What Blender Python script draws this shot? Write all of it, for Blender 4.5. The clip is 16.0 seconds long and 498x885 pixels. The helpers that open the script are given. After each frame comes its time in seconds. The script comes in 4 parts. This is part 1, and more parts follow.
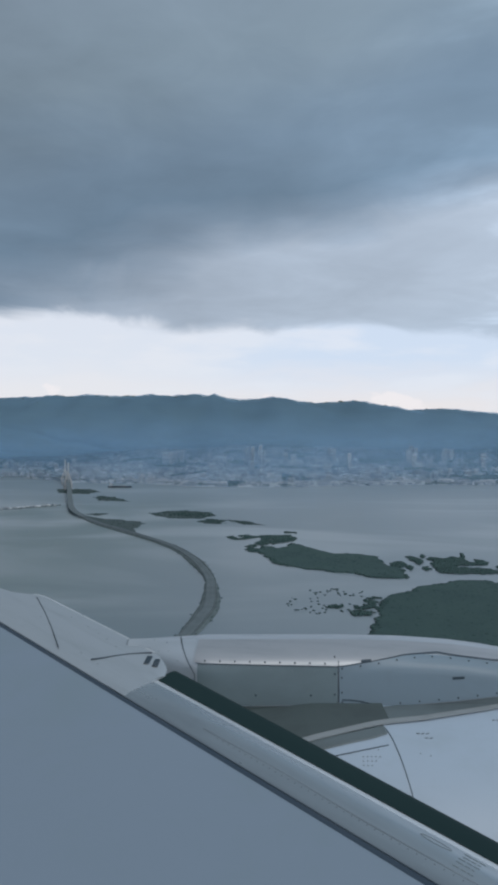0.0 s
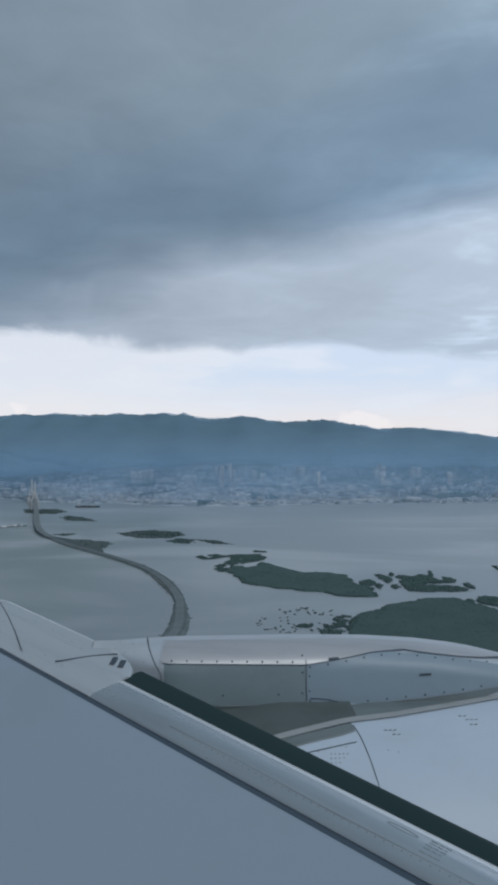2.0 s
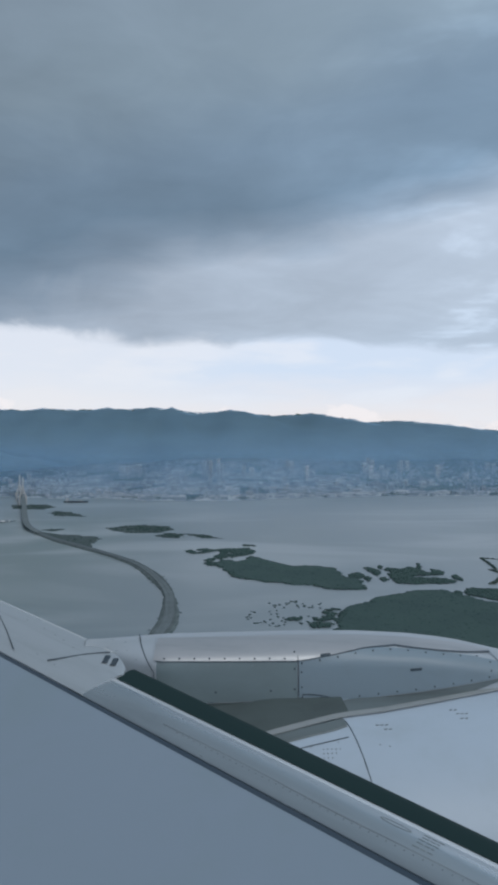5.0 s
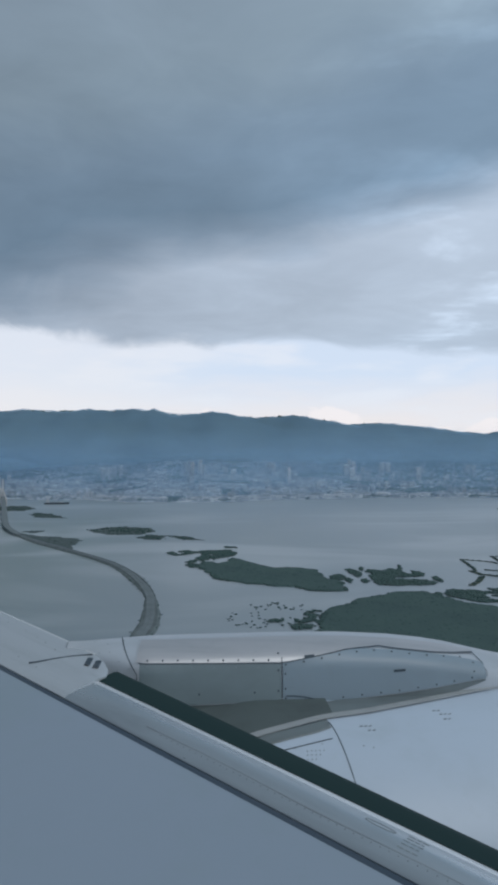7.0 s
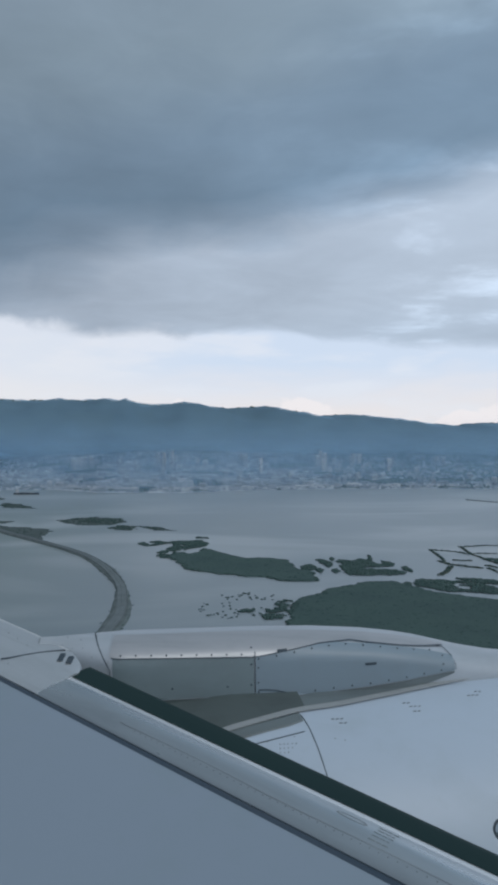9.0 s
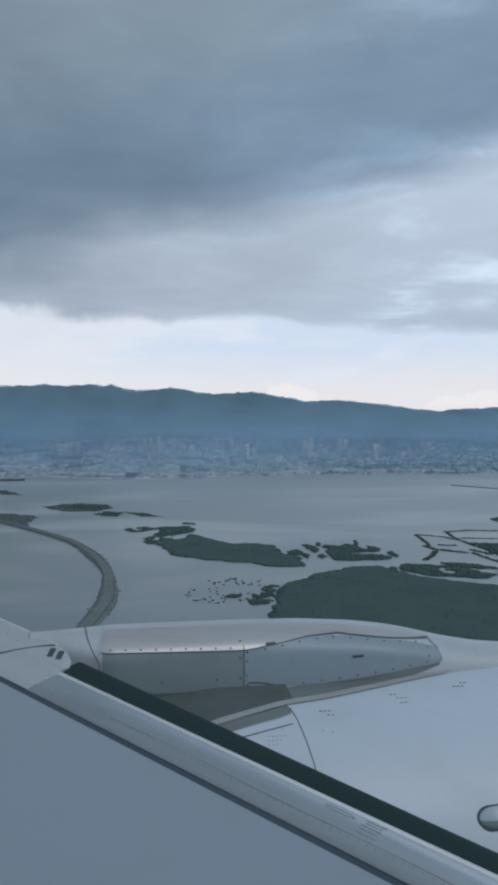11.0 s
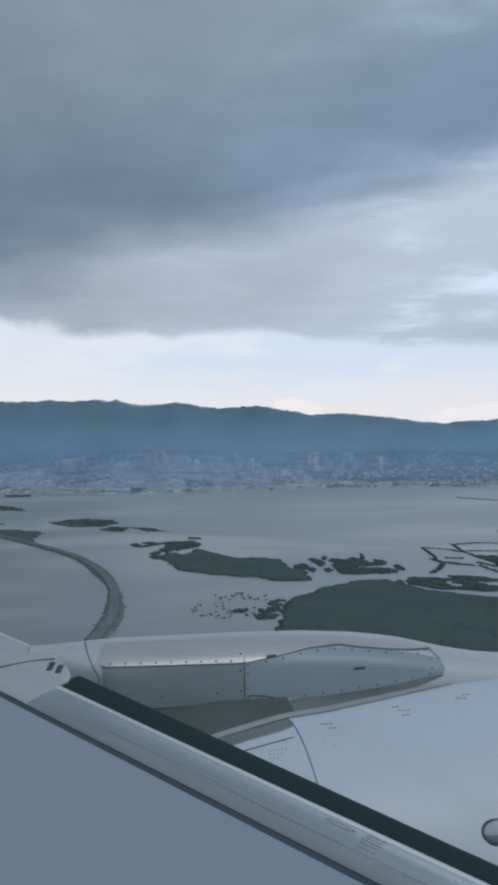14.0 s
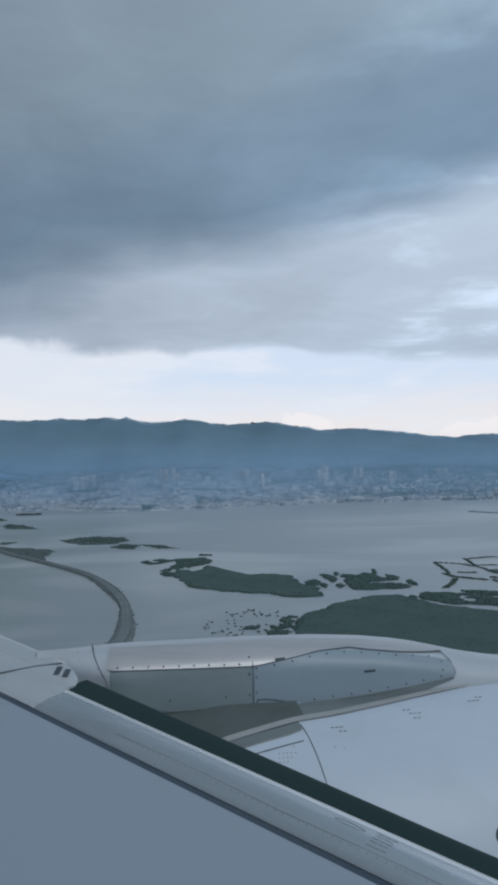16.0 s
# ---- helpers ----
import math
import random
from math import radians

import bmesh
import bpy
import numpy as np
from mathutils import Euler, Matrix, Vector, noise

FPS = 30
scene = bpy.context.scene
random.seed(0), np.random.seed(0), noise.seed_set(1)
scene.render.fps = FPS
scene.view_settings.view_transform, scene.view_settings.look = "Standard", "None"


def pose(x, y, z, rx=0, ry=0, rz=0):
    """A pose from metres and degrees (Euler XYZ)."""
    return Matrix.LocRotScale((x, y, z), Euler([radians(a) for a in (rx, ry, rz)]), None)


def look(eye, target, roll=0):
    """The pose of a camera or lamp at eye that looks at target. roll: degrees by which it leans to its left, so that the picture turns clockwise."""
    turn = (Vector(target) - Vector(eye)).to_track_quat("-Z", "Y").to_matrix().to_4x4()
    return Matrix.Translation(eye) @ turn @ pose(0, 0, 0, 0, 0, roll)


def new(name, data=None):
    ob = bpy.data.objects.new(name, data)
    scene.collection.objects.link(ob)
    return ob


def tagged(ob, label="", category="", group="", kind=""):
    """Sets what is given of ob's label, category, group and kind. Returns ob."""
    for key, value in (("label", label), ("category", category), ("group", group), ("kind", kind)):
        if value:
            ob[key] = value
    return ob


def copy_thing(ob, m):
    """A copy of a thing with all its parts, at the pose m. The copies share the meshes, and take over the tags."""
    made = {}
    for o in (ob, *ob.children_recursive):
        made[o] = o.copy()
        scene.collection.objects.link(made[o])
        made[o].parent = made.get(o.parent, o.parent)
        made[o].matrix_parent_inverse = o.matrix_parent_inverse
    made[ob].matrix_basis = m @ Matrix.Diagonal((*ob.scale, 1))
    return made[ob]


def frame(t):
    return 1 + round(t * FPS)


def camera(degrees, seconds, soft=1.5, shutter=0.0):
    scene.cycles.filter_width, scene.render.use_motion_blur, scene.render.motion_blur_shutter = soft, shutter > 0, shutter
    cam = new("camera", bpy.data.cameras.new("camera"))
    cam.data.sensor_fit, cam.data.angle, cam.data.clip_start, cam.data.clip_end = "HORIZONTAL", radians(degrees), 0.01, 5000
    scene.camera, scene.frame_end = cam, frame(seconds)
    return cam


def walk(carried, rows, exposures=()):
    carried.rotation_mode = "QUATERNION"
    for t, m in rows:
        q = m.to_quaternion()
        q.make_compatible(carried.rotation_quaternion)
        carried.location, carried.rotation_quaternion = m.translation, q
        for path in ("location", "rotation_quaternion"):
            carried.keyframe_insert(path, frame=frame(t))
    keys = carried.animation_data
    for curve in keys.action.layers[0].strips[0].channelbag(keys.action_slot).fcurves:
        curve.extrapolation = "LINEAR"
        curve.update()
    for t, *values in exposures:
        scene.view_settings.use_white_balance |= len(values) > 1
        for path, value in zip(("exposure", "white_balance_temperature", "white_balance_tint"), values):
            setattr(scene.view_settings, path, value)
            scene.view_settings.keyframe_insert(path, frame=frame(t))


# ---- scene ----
# Camera: seconds, place, pitch above level, lean, heading
cam = camera(38.0, 16.0, soft=3.8)
PATH = [
    (0, 0.008, -0.010, 150.143, -0.41, 0.05, 5.01),
    (0.5, 0.003, -0.018, 150.135, 0.02, 0.04, 4.06),
    (1, 0.010, -0.022, 150.097, 0.44, 0.16, 3.51),
    (1.5, 0.011, -0.021, 150.050, 0.94, 0.08, 2.66),
    (2, 0.021, -0.010, 150.027, 1.09, 0.17, 2.58),
    (2.5, 0.024, -0.023, 150.027, 1.03, 0.42, 2.44),
    (3, 0.025, -0.023, 150.036, 1.00, 0.35, 2.25),
    (3.5, 0.013, -0.018, 150.044, 0.65, 0.34, 2.05),
    (6, 0.002, -0.018, 150.050, 0.58, 0.55, 1.26),
    (6.5, -0.013, -0.020, 150.058, 0.54, 0.48, 0.83),
    (7, -0.006, -0.005, 150.042, 0.74, 0.35, 0.25),
    (7.5, 0.001, -0.014, 150.022, 1.30, 0.40, 0.13),
    (8, 0.000, 0.000, 150.000, 1.39, 0.00, 0.00),
    (8.5, -0.012, -0.017, 150.030, 0.61, 0.07, -1.55),
    (9, -0.018, -0.017, 150.071, -0.01, 0.09, -1.97),
    (9.5, -0.043, -0.049, 150.100, -0.57, 0.17, -2.45),
    (12, -0.019, -0.029, 150.133, -1.17, 0.18, -3.12),
    (12.5, -0.017, -0.037, 150.142, -1.05, 0.36, -3.14),
    (13, -0.021, -0.042, 150.149, -0.95, 0.45, -3.31),
    (13.5, -0.016, -0.049, 150.130, -0.25, 0.34, -3.12),
    (14, 0.005, -0.033, 150.110, -0.02, 0.64, -2.64),
    (14.5, 0.009, -0.049, 150.093, 0.44, 0.85, -2.41),
    (15, 0.006, -0.055, 150.056, 0.85, 0.65, -2.35),
    (15.5, 0.029, -0.007, 150.033, 0.91, 0.98, -2.20),
    (16, 0.026, -0.021, 150.028, 1.26, 1.29, -1.85),
]
walk(cam, [(t, pose(x, y, z, 90 + p, r, h)) for t, x, y, z, p, r, h in PATH],
     [(0.0, 0.07), (3.5, 0.09), (6.0, 0.11), (7.5, 0.10), (8.5, 0.07), (9.0, 0.06), (13.0, 0.07), (16.0, 0.10)])

# ---- light ----
SUN_AZ, SUN_EL = radians(150), radians(63)
world = bpy.data.worlds.new("world")
scene.world = world
world.use_nodes = True


def node(tree, kind, **sockets):
    n = tree.nodes.new(kind)
    for key, value in sockets.items():
        if key.startswith("i_"):
            n.inputs[int(key[2:])].default_value = value
        else:
            n.inputs[key].default_value = value
    return n


def math_node(tree, op, a, b=None, c=None):
    n = tree.nodes.new("ShaderNodeMath")
    n.operation = op
    for i, v in enumerate((a, b, c)):
        if v is None:
            continue
        if isinstance(v, (int, float)):
            n.inputs[i].default_value = v
        else:
            tree.links.new(v, n.inputs[i])
    return n.outputs[0]


def ramp(tree, fac, stops):
    n = tree.nodes.new("ShaderNodeValToRGB")
    el = n.color_ramp.elements
    while len(el) < len(stops):
        el.new(0.5)
    for e, (p, c) in zip(el, stops):
        e.position = p
        e.color = (c, c, c, 1) if isinstance(c, (int, float)) else (*c, 1)
    tree.links.new(fac, n.inputs[0])
    return n.outputs[0]


def mix_colour(tree, fac, a, b, blend="MIX"):
    n = tree.nodes.new("ShaderNodeMix")
    n.data_type, n.blend_type = "RGBA", blend
    for sock, v in ((n.inputs[0], fac), (n.inputs[6], a), (n.inputs[7], b)):
        if isinstance(v, (int, float)):
            sock.default_value = v
        elif isinstance(v, tuple):
            sock.default_value = (*v, 1)
        else:
            tree.links.new(v, sock)
    return n.outputs[2]


def map_range(tree, value, a, b, c=0.0, d=1.0):
    n = tree.nodes.new("ShaderNodeMapRange")
    n.interpolation_type = "SMOOTHSTEP"
    for i, v in ((1, a), (2, b), (3, c), (4, d)):
        n.inputs[i].default_value = v
    tree.links.new(value, n.inputs[0])
    return n.outputs[0]


def linear(tree, value, a, b):
    n = tree.nodes.new("ShaderNodeMapRange")
    n.inputs[1].default_value, n.inputs[2].default_value = a, b
    tree.links.new(value, n.inputs[0])
    return n.outputs[0]


def noise_tex(tree, vec, scale, detail=4.0, rough=0.5, distort=0.0):
    n = tree.nodes.new("ShaderNodeTexNoise")
    n.inputs["Scale"].default_value = scale
    n.inputs["Detail"].default_value = detail
    n.inputs["Roughness"].default_value = rough
    n.inputs["Distortion"].default_value = distort
    if vec is not None:
        tree.links.new(vec, n.inputs["Vector"])
    return n.outputs["Fac"]


def vec_scale(tree, vec, s, offset=(0, 0, 0)):
    n = tree.nodes.new("ShaderNodeMapping")
    n.inputs["Scale"].default_value = s
    n.inputs["Location"].default_value = offset
    tree.links.new(vec, n.inputs["Vector"])
    return n.outputs[0]


def build_sky():
    """A grey stratus deck over a bright clear strip along the horizon."""
    t = world.node_tree
    t.nodes.clear()
    out = t.nodes.new("ShaderNodeOutputWorld")
    bg = t.nodes.new("ShaderNodeBackground")
    sky = t.nodes.new("ShaderNodeTexSky")
    sky.sky_type, sky.sun_disc = "NISHITA", False
    sky.sun_elevation, sky.sun_rotation = SUN_EL, SUN_AZ
    co = t.nodes.new("ShaderNodeTexCoord").outputs["Generated"]
    sep = t.nodes.new("ShaderNodeSeparateXYZ")
    t.links.new(co, sep.inputs[0])
    x, y, z = sep.outputs
    up = math_node(t, "MAXIMUM", z, 0.0)
    # the deck is flat: place on it from the direction
    flat = math_node(t, "ADD", up, 0.10)
    comb = t.nodes.new("ShaderNodeCombineXYZ")
    t.links.new(math_node(t, "DIVIDE", x, flat), comb.inputs[0])
    t.links.new(math_node(t, "DIVIDE", y, flat), comb.inputs[1])
    deck = comb.outputs[0]
    big = noise_tex(t, vec_scale(t, deck, (0.55, 0.42, 1), (3.1, 0.4, 0)), 1.0, 3.0, 0.5, 0.3)
    mid = noise_tex(t, vec_scale(t, deck, (1.1, 1.3, 1), (1.7, 5.2, 0)), 1.6, 5.0, 0.55, 0.3)
    fine = noise_tex(t, vec_scale(t, co, (5.0, 5.0, 11.0)), 1.5, 5.0, 0.55, 0.8)
    soft = noise_tex(t, vec_scale(t, co, (2.2, 2.2, 7.0), (0.6, 0, 0)), 1.3, 2.0, 0.5)
    # clear strip colours, from cream over the ridge to pale blue
    puff = noise_tex(t, vec_scale(t, co, (5.0, 5.0, 20.0), (2.0, 0, 0)), 1.5, 4.0, 0.5)
    tall = math_node(t, "ADD", z, math_node(t, "MULTIPLY", math_node(t, "SUBTRACT", puff, 0.5), 0.08))
    strip = ramp(t, linear(t, tall, 0.03, 0.19), [(0.0, (0.74, 0.71, 0.73)), (0.2, (0.69, 0.70, 0.76)), (0.45, (0.57, 0.66, 0.80)), (1.0, (0.57, 0.66, 0.80))])
    strip = mix_colour(t, map_range(t, puff, 0.45, 0.68, 0.0, 0.6), strip, (0.72, 0.745, 0.81))
    strip = mix_colour(t, map_range(t, x, 0.02, -0.28, 0.0, 0.6), strip, (0.72, 0.725, 0.765))
    # small cumulus standing just over the ridge
    heap = noise_tex(t, vec_scale(t, co, (11.0, 11.0, 17.0), (0.3, 0.1, 0.0)), 1.0, 4.0, 0.55)
    high = math_node(t, "SUBTRACT", math_node(t, "MULTIPLY", math_node(t, "SUBTRACT", heap, 0.5), 0.20), math_node(t, "SUBTRACT", z, 0.046))
    strip = mix_colour(t, map_range(t, high, 0.0, 0.012, 0.0, 0.8), strip, (0.80, 0.765, 0.79))
    clear = mix_colour(t, 0.01, strip, sky.outputs[0])
    # deck: lit underside low down, dark belly above, paler again overhead; it thins out towards +x
    level = math_node(t, "ADD", z, math_node(t, "MULTIPLY", math_node(t, "SUBTRACT", soft, 0.5), 0.13))
    level = math_node(t, "ADD", level, math_node(t, "MULTIPLY", math_node(t, "SUBTRACT", fine, 0.5), 0.05))
    level2 = math_node(t, "SUBTRACT", level, math_node(t, "MULTIPLY", x, 0.25))
    base = ramp(t, linear(t, level2, 0.085, 0.60),
                [(0.0, (0.365, 0.44, 0.54)), (0.12, (0.375, 0.447, 0.545)), (0.30, (0.385, 0.46, 0.565)), (0.40, (0.21, 0.285, 0.38)), (0.47, (0.155, 0.228, 0.315)), (0.60, (0.17, 0.243, 0.33)),
                 (0.78, (0.212, 0.283, 0.355)), (1.0, (0.222, 0.288, 0.362))])
    light = math_node(t, "ADD", math_node(t, "MULTIPLY", math_node(t, "SUBTRACT", mid, 0.5), 0.45),
                      math_node(t, "MULTIPLY", math_node(t, "SUBTRACT", fine, 0.5), 0.17))
    light = math_node(t, "ADD", light, math_node(t, "MULTIPLY", math_node(t, "SUBTRACT", big, 0.5), 0.45))
    gain = math_node(t, "ADD", 1.05, light)
    # thin places in the deck let more light through
    thin = math_node(t, "MULTIPLY", map_range(t, mid, 0.50, 0.72), map_range(t, x, -0.05, 0.40))
    gain = math_node(t, "ADD", gain, math_node(t, "MULTIPLY", thin, 0.45))
    gain = math_node(t, "ADD", gain, math_node(t, "MULTIPLY", x, 0.45))
    cloud = mix_colour(t, 1.0, base, gain, "MULTIPLY")
    edge = math_node(t, "ADD", z, math_node(t, "MULTIPLY", math_node(t, "SUBTRACT", fine, 0.5), 0.05))
    edge = math_node(t, "ADD", edge, math_node(t, "MULTIPLY", math_node(t, "SUBTRACT", soft, 0.5), 0.10))
    edge = math_node(t, "ADD", edge, math_node(t, "MULTIPLY", x, 0.07))
    cover = map_range(t, edge, 0.132, 0.156)
    colour = mix_colour(t, cover, clear, cloud)
    below = map_range(t, z, -0.03, 0.0)
    colour = mix_colour(t, below, (0.12, 0.16, 0.19), colour)
    t.links.new(colour, bg.inputs["Color"])
    bg.inputs["Strength"].default_value = 1.0
    t.links.new(bg.outputs[0], out.inputs["Surface"])


build_sky()
sun_data = bpy.data.lights.new("sun", "SUN")
sun_data.energy, sun_data.angle, sun_data.color = 1.2, radians(20), (1.0, 0.97, 0.93)
sun = new("sun", sun_data)
sun.matrix_world = look((math.sin(SUN_AZ) * 300, math.cos(SUN_AZ) * 300, 400), (0, 0, 60))


# ---- materials ----
def material(name, base=(0.5, 0.5, 0.5), rough=0.5, metal=0.0, spec=0.5):
    m = bpy.data.materials.new(name)
    m.use_nodes = True
    p = m.node_tree.nodes["Principled BSDF"]
    p.inputs["Base Color"].default_value = (*base, 1)
    p.inputs["Roughness"].default_value = rough
    p.inputs["Metallic"].default_value = metal
    p.inputs["Specular IOR Level"].default_value = spec
    return m, m.node_tree, p


def bump(t, p, height, strength, distance):
    b = t.nodes.new("ShaderNodeBump")
    b.inputs["Strength"].default_value = strength
    b.inputs["Distance"].default_value = distance
    t.links.new(height, b.inputs["Height"])
    t.links.new(b.outputs[0], p.inputs["Normal"])


def obj_co(t):
    return t.nodes.new("ShaderNodeTexCoord").outputs["Object"]


def along_wing(t, co):
    """Coordinates along the wing's span and chord."""
    comb = t.nodes.new("ShaderNodeCombineXYZ")
    for k, axis in enumerate(((-0.7688, 0.6306, 0.106), (0.6395, 0.7582, 0.1274), (0.0, -0.1658, 0.9862))):
        d = t.nodes.new("ShaderNodeVectorMath")
        d.operation = "DOT_PRODUCT"
        d.inputs[1].default_value = axis
        t.links.new(co, d.inputs[0])
        t.links.new(d.outputs["Value"], comb.inputs[k])
    return comb.outputs[0]


def paint(name, base, rough, grime, streak=(1.0, 8.0, 8.0), metal=0.0, amount=0.35, spanwise=False, spec=0.5):
    """Aircraft paint or bare metal: faint mottling, streaky grime and uneven gloss."""
    m, t, p = material(name, base, rough, metal, spec)
    co = obj_co(t)
    if spanwise:
        co = along_wing(t, co)
    a = noise_tex(t, vec_scale(t, co, streak), 1.3, 5.0, 0.6, 0.4)
    b = noise_tex(t, co, 9.0, 6.0, 0.65)
    f = math_node(t, "MULTIPLY", map_range(t, a, 0.42, 0.72), amount)
    col = mix_colour(t, f, base, grime)
    col = mix_colour(t, math_node(t, "MULTIPLY", map_range(t, b, 0.5, 0.8), amount * 0.5), col, grime)
    t.links.new(col, p.inputs["Base Color"])
    r = math_node(t, "ADD", rough - 0.06, math_node(t, "MULTIPLY", a, 0.14))
    t.links.new(r, p.inputs["Roughness"])
    bump(t, p, noise_tex(t, co, 2.0, 2.0), 0.06, 0.01)
    return m


M_SKIN = paint("wing_paint", (0.216, 0.271, 0.333), 0.36, (0.20, 0.26, 0.295), (0.9, 1.0, 1.0), amount=0.6)
M_SLAT = paint("slat_metal", (0.50, 0.54, 0.56), 0.27, (0.36, 0.395, 0.415), (0.7, 7.0, 7.0), metal=0.9, amount=0.5, spanwise=True)
M_OUTER = paint("outer_slat_paint", (0.43, 0.475, 0.51), 0.36, (0.32, 0.36, 0.385), (0.7, 7.0, 7.0), metal=0.4, amount=0.5, spanwise=True)
# dark sea reflection on the slat's nose, painted as base colour
M_NOSE = paint("reflection_dark_nose", (0.014, 0.033, 0.034), 0.6, (0.02, 0.042, 0.042), (0.8, 9.0, 9.0), spanwise=True, spec=0.12)
# polished metal, made lighter so the edge's highlight sits in its colour
M_POLISH_GLINT = paint("polished_edge_glint", (0.66, 0.69, 0.71), 0.26, (0.50, 0.54, 0.56), (0.7, 9.0, 9.0), metal=0.5, amount=0.5, spanwise=True)
M_WHITE = paint("cowl_paint", (0.378, 0.46, 0.55), 0.45, (0.315, 0.385, 0.44), (0.8, 1.6, 1.6), amount=0.55, spec=0.35)
M_PYLON = paint("pylon_paint", (0.34, 0.39, 0.44), 0.38, (0.26, 0.30, 0.33), (1.0, 4.0, 4.0), amount=0.5)
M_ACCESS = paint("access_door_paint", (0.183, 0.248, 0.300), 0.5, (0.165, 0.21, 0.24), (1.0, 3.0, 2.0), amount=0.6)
# panel paint; on the strake's flank it paints the shade
M_PANEL = paint("panel_paint_and_flank_shade", (0.152, 0.205, 0.228), 0.55, (0.115, 0.155, 0.172), (1.0, 3.0, 2.0), amount=0.6)
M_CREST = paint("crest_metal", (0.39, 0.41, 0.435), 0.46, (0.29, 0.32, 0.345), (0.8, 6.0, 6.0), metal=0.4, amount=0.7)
# shade of the hollow under the pylon, put into the base colour
M_HOLLOW_SHADE = paint("hollow_shade_metal", (0.080, 0.104, 0.108), 0.6, (0.058, 0.072, 0.076), (2.0, 3.0, 3.0), amount=0.7, spec=0.15)
# soot on the cowl, and painted shade on the pylon's skirts
M_BROWN = paint("sooty_and_shaded_paint", (0.118, 0.152, 0.165), 0.55, (0.078, 0.10, 0.108), (1.0, 4.0, 4.0), amount=0.7)
M_FILLET = paint("sealant", (0.245, 0.275, 0.29), 0.5, (0.18, 0.20, 0.21), (3.0, 9.0, 9.0), amount=0.5)
M_RUBBER = paint("rubber_seal", (0.042, 0.064, 0.09), 0.5, (0.075, 0.09, 0.11), (1.0, 9.0, 9.0), spanwise=True, spec=0.3)
M_LINE = paint("panel_joint", (0.045, 0.066, 0.085), 0.6, (0.13, 0.14, 0.15), spec=0.2)
M_FAINT = paint("worn_joint", (0.19, 0.22, 0.25), 0.6, (0.30, 0.33, 0.35))
M_MARK = paint("placard_ink", (0.20, 0.235, 0.255), 0.45, (0.34, 0.37, 0.39), (9, 9, 9), amount=0.5)


def water_material():
    m, t, p = material("bay_water", (0.05, 0.07, 0.07), 0.30)
    co = obj_co(t)
    silt = noise_tex(t, vec_scale(t, co, (0.0016, 0.0009, 1)), 1.0, 4.0, 0.5, 0.6)
    wind = noise_tex(t, vec_scale(t, co, (0.0035, 0.0012, 1), (4, 2, 0)), 1.0, 5.0, 0.55, 0.5)
    sep = t.nodes.new("ShaderNodeSeparateXYZ")
    t.links.new(co, sep.inputs[0])
    # greener shallows inside the curve of the causeway
    shallow = map_range(t, math_node(t, "ADD", sep.outputs[0], math_node(t, "MULTIPLY", math_node(t, "SUBTRACT", silt, 0.5), 500)), -420, -60, 1.0, 0.0)
    col = mix_colour(t, map_range(t, silt, 0.3, 0.7), (0.140, 0.184, 0.212), (0.170, 0.211, 0.228))
    col = mix_colour(t, map_range(t, wind, 0.4, 0.7, 0.0, 0.4), col, (0.118, 0.16, 0.19))
    col = mix_colour(t, shallow, col, (0.095, 0.144, 0.142))
    # far water pales: grazing sky sheen put into its colour, with a ragged margin
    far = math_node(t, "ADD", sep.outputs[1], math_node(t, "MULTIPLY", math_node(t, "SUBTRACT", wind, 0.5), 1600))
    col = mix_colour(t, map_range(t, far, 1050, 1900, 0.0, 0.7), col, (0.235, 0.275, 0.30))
    # pale streaks of sheen, also painted into the base colour
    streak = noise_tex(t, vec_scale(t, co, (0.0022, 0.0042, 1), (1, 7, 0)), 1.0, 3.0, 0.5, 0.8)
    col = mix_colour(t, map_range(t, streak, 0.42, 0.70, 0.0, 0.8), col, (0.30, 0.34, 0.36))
    t.links.new(col, p.inputs["Base Color"])
    return m


def leaf_material(name, a, b):
    m, t, p = material(name, a, 0.75, spec=0.2)
    geo = t.nodes.new("ShaderNodeNewGeometry")
    co = obj_co(t)
    n = noise_tex(t, co, 0.02, 4.0, 0.6)
    col = mix_colour(t, geo.outputs["Random Per Island"], a, b)
    col = mix_colour(t, map_range(t, n, 0.35, 0.7, 0.0, 0.6), col, (a[0] * 0.7, a[1] * 0.75, a[2] * 0.8))
    t.links.new(col, p.inputs["Base Color"])
    bump(t, p, noise_tex(t, co, 0.9, 3.0), 0.2, 0.3)
    return m


def earth_material(name, a, b, scale=0.05):
    m, t, p = material(name, a, 0.9, spec=0.2)
    co = obj_co(t)
    col = mix_colour(t, map_range(t, noise_tex(t, co, scale, 6.0, 0.6), 0.35, 0.65), a, b)
    col = mix_colour(t, map_range(t, noise_tex(t, co, scale * 14, 3.0, 0.6), 0.4, 0.7, 0, 0.5), col, (a[0] * 0.6, a[1] * 0.6, a[2] * 0.6))
    t.links.new(col, p.inputs["Base Color"])
    bump(t, p, noise_tex(t, co, scale * 10, 4.0), 0.4, 0.6)
    return m


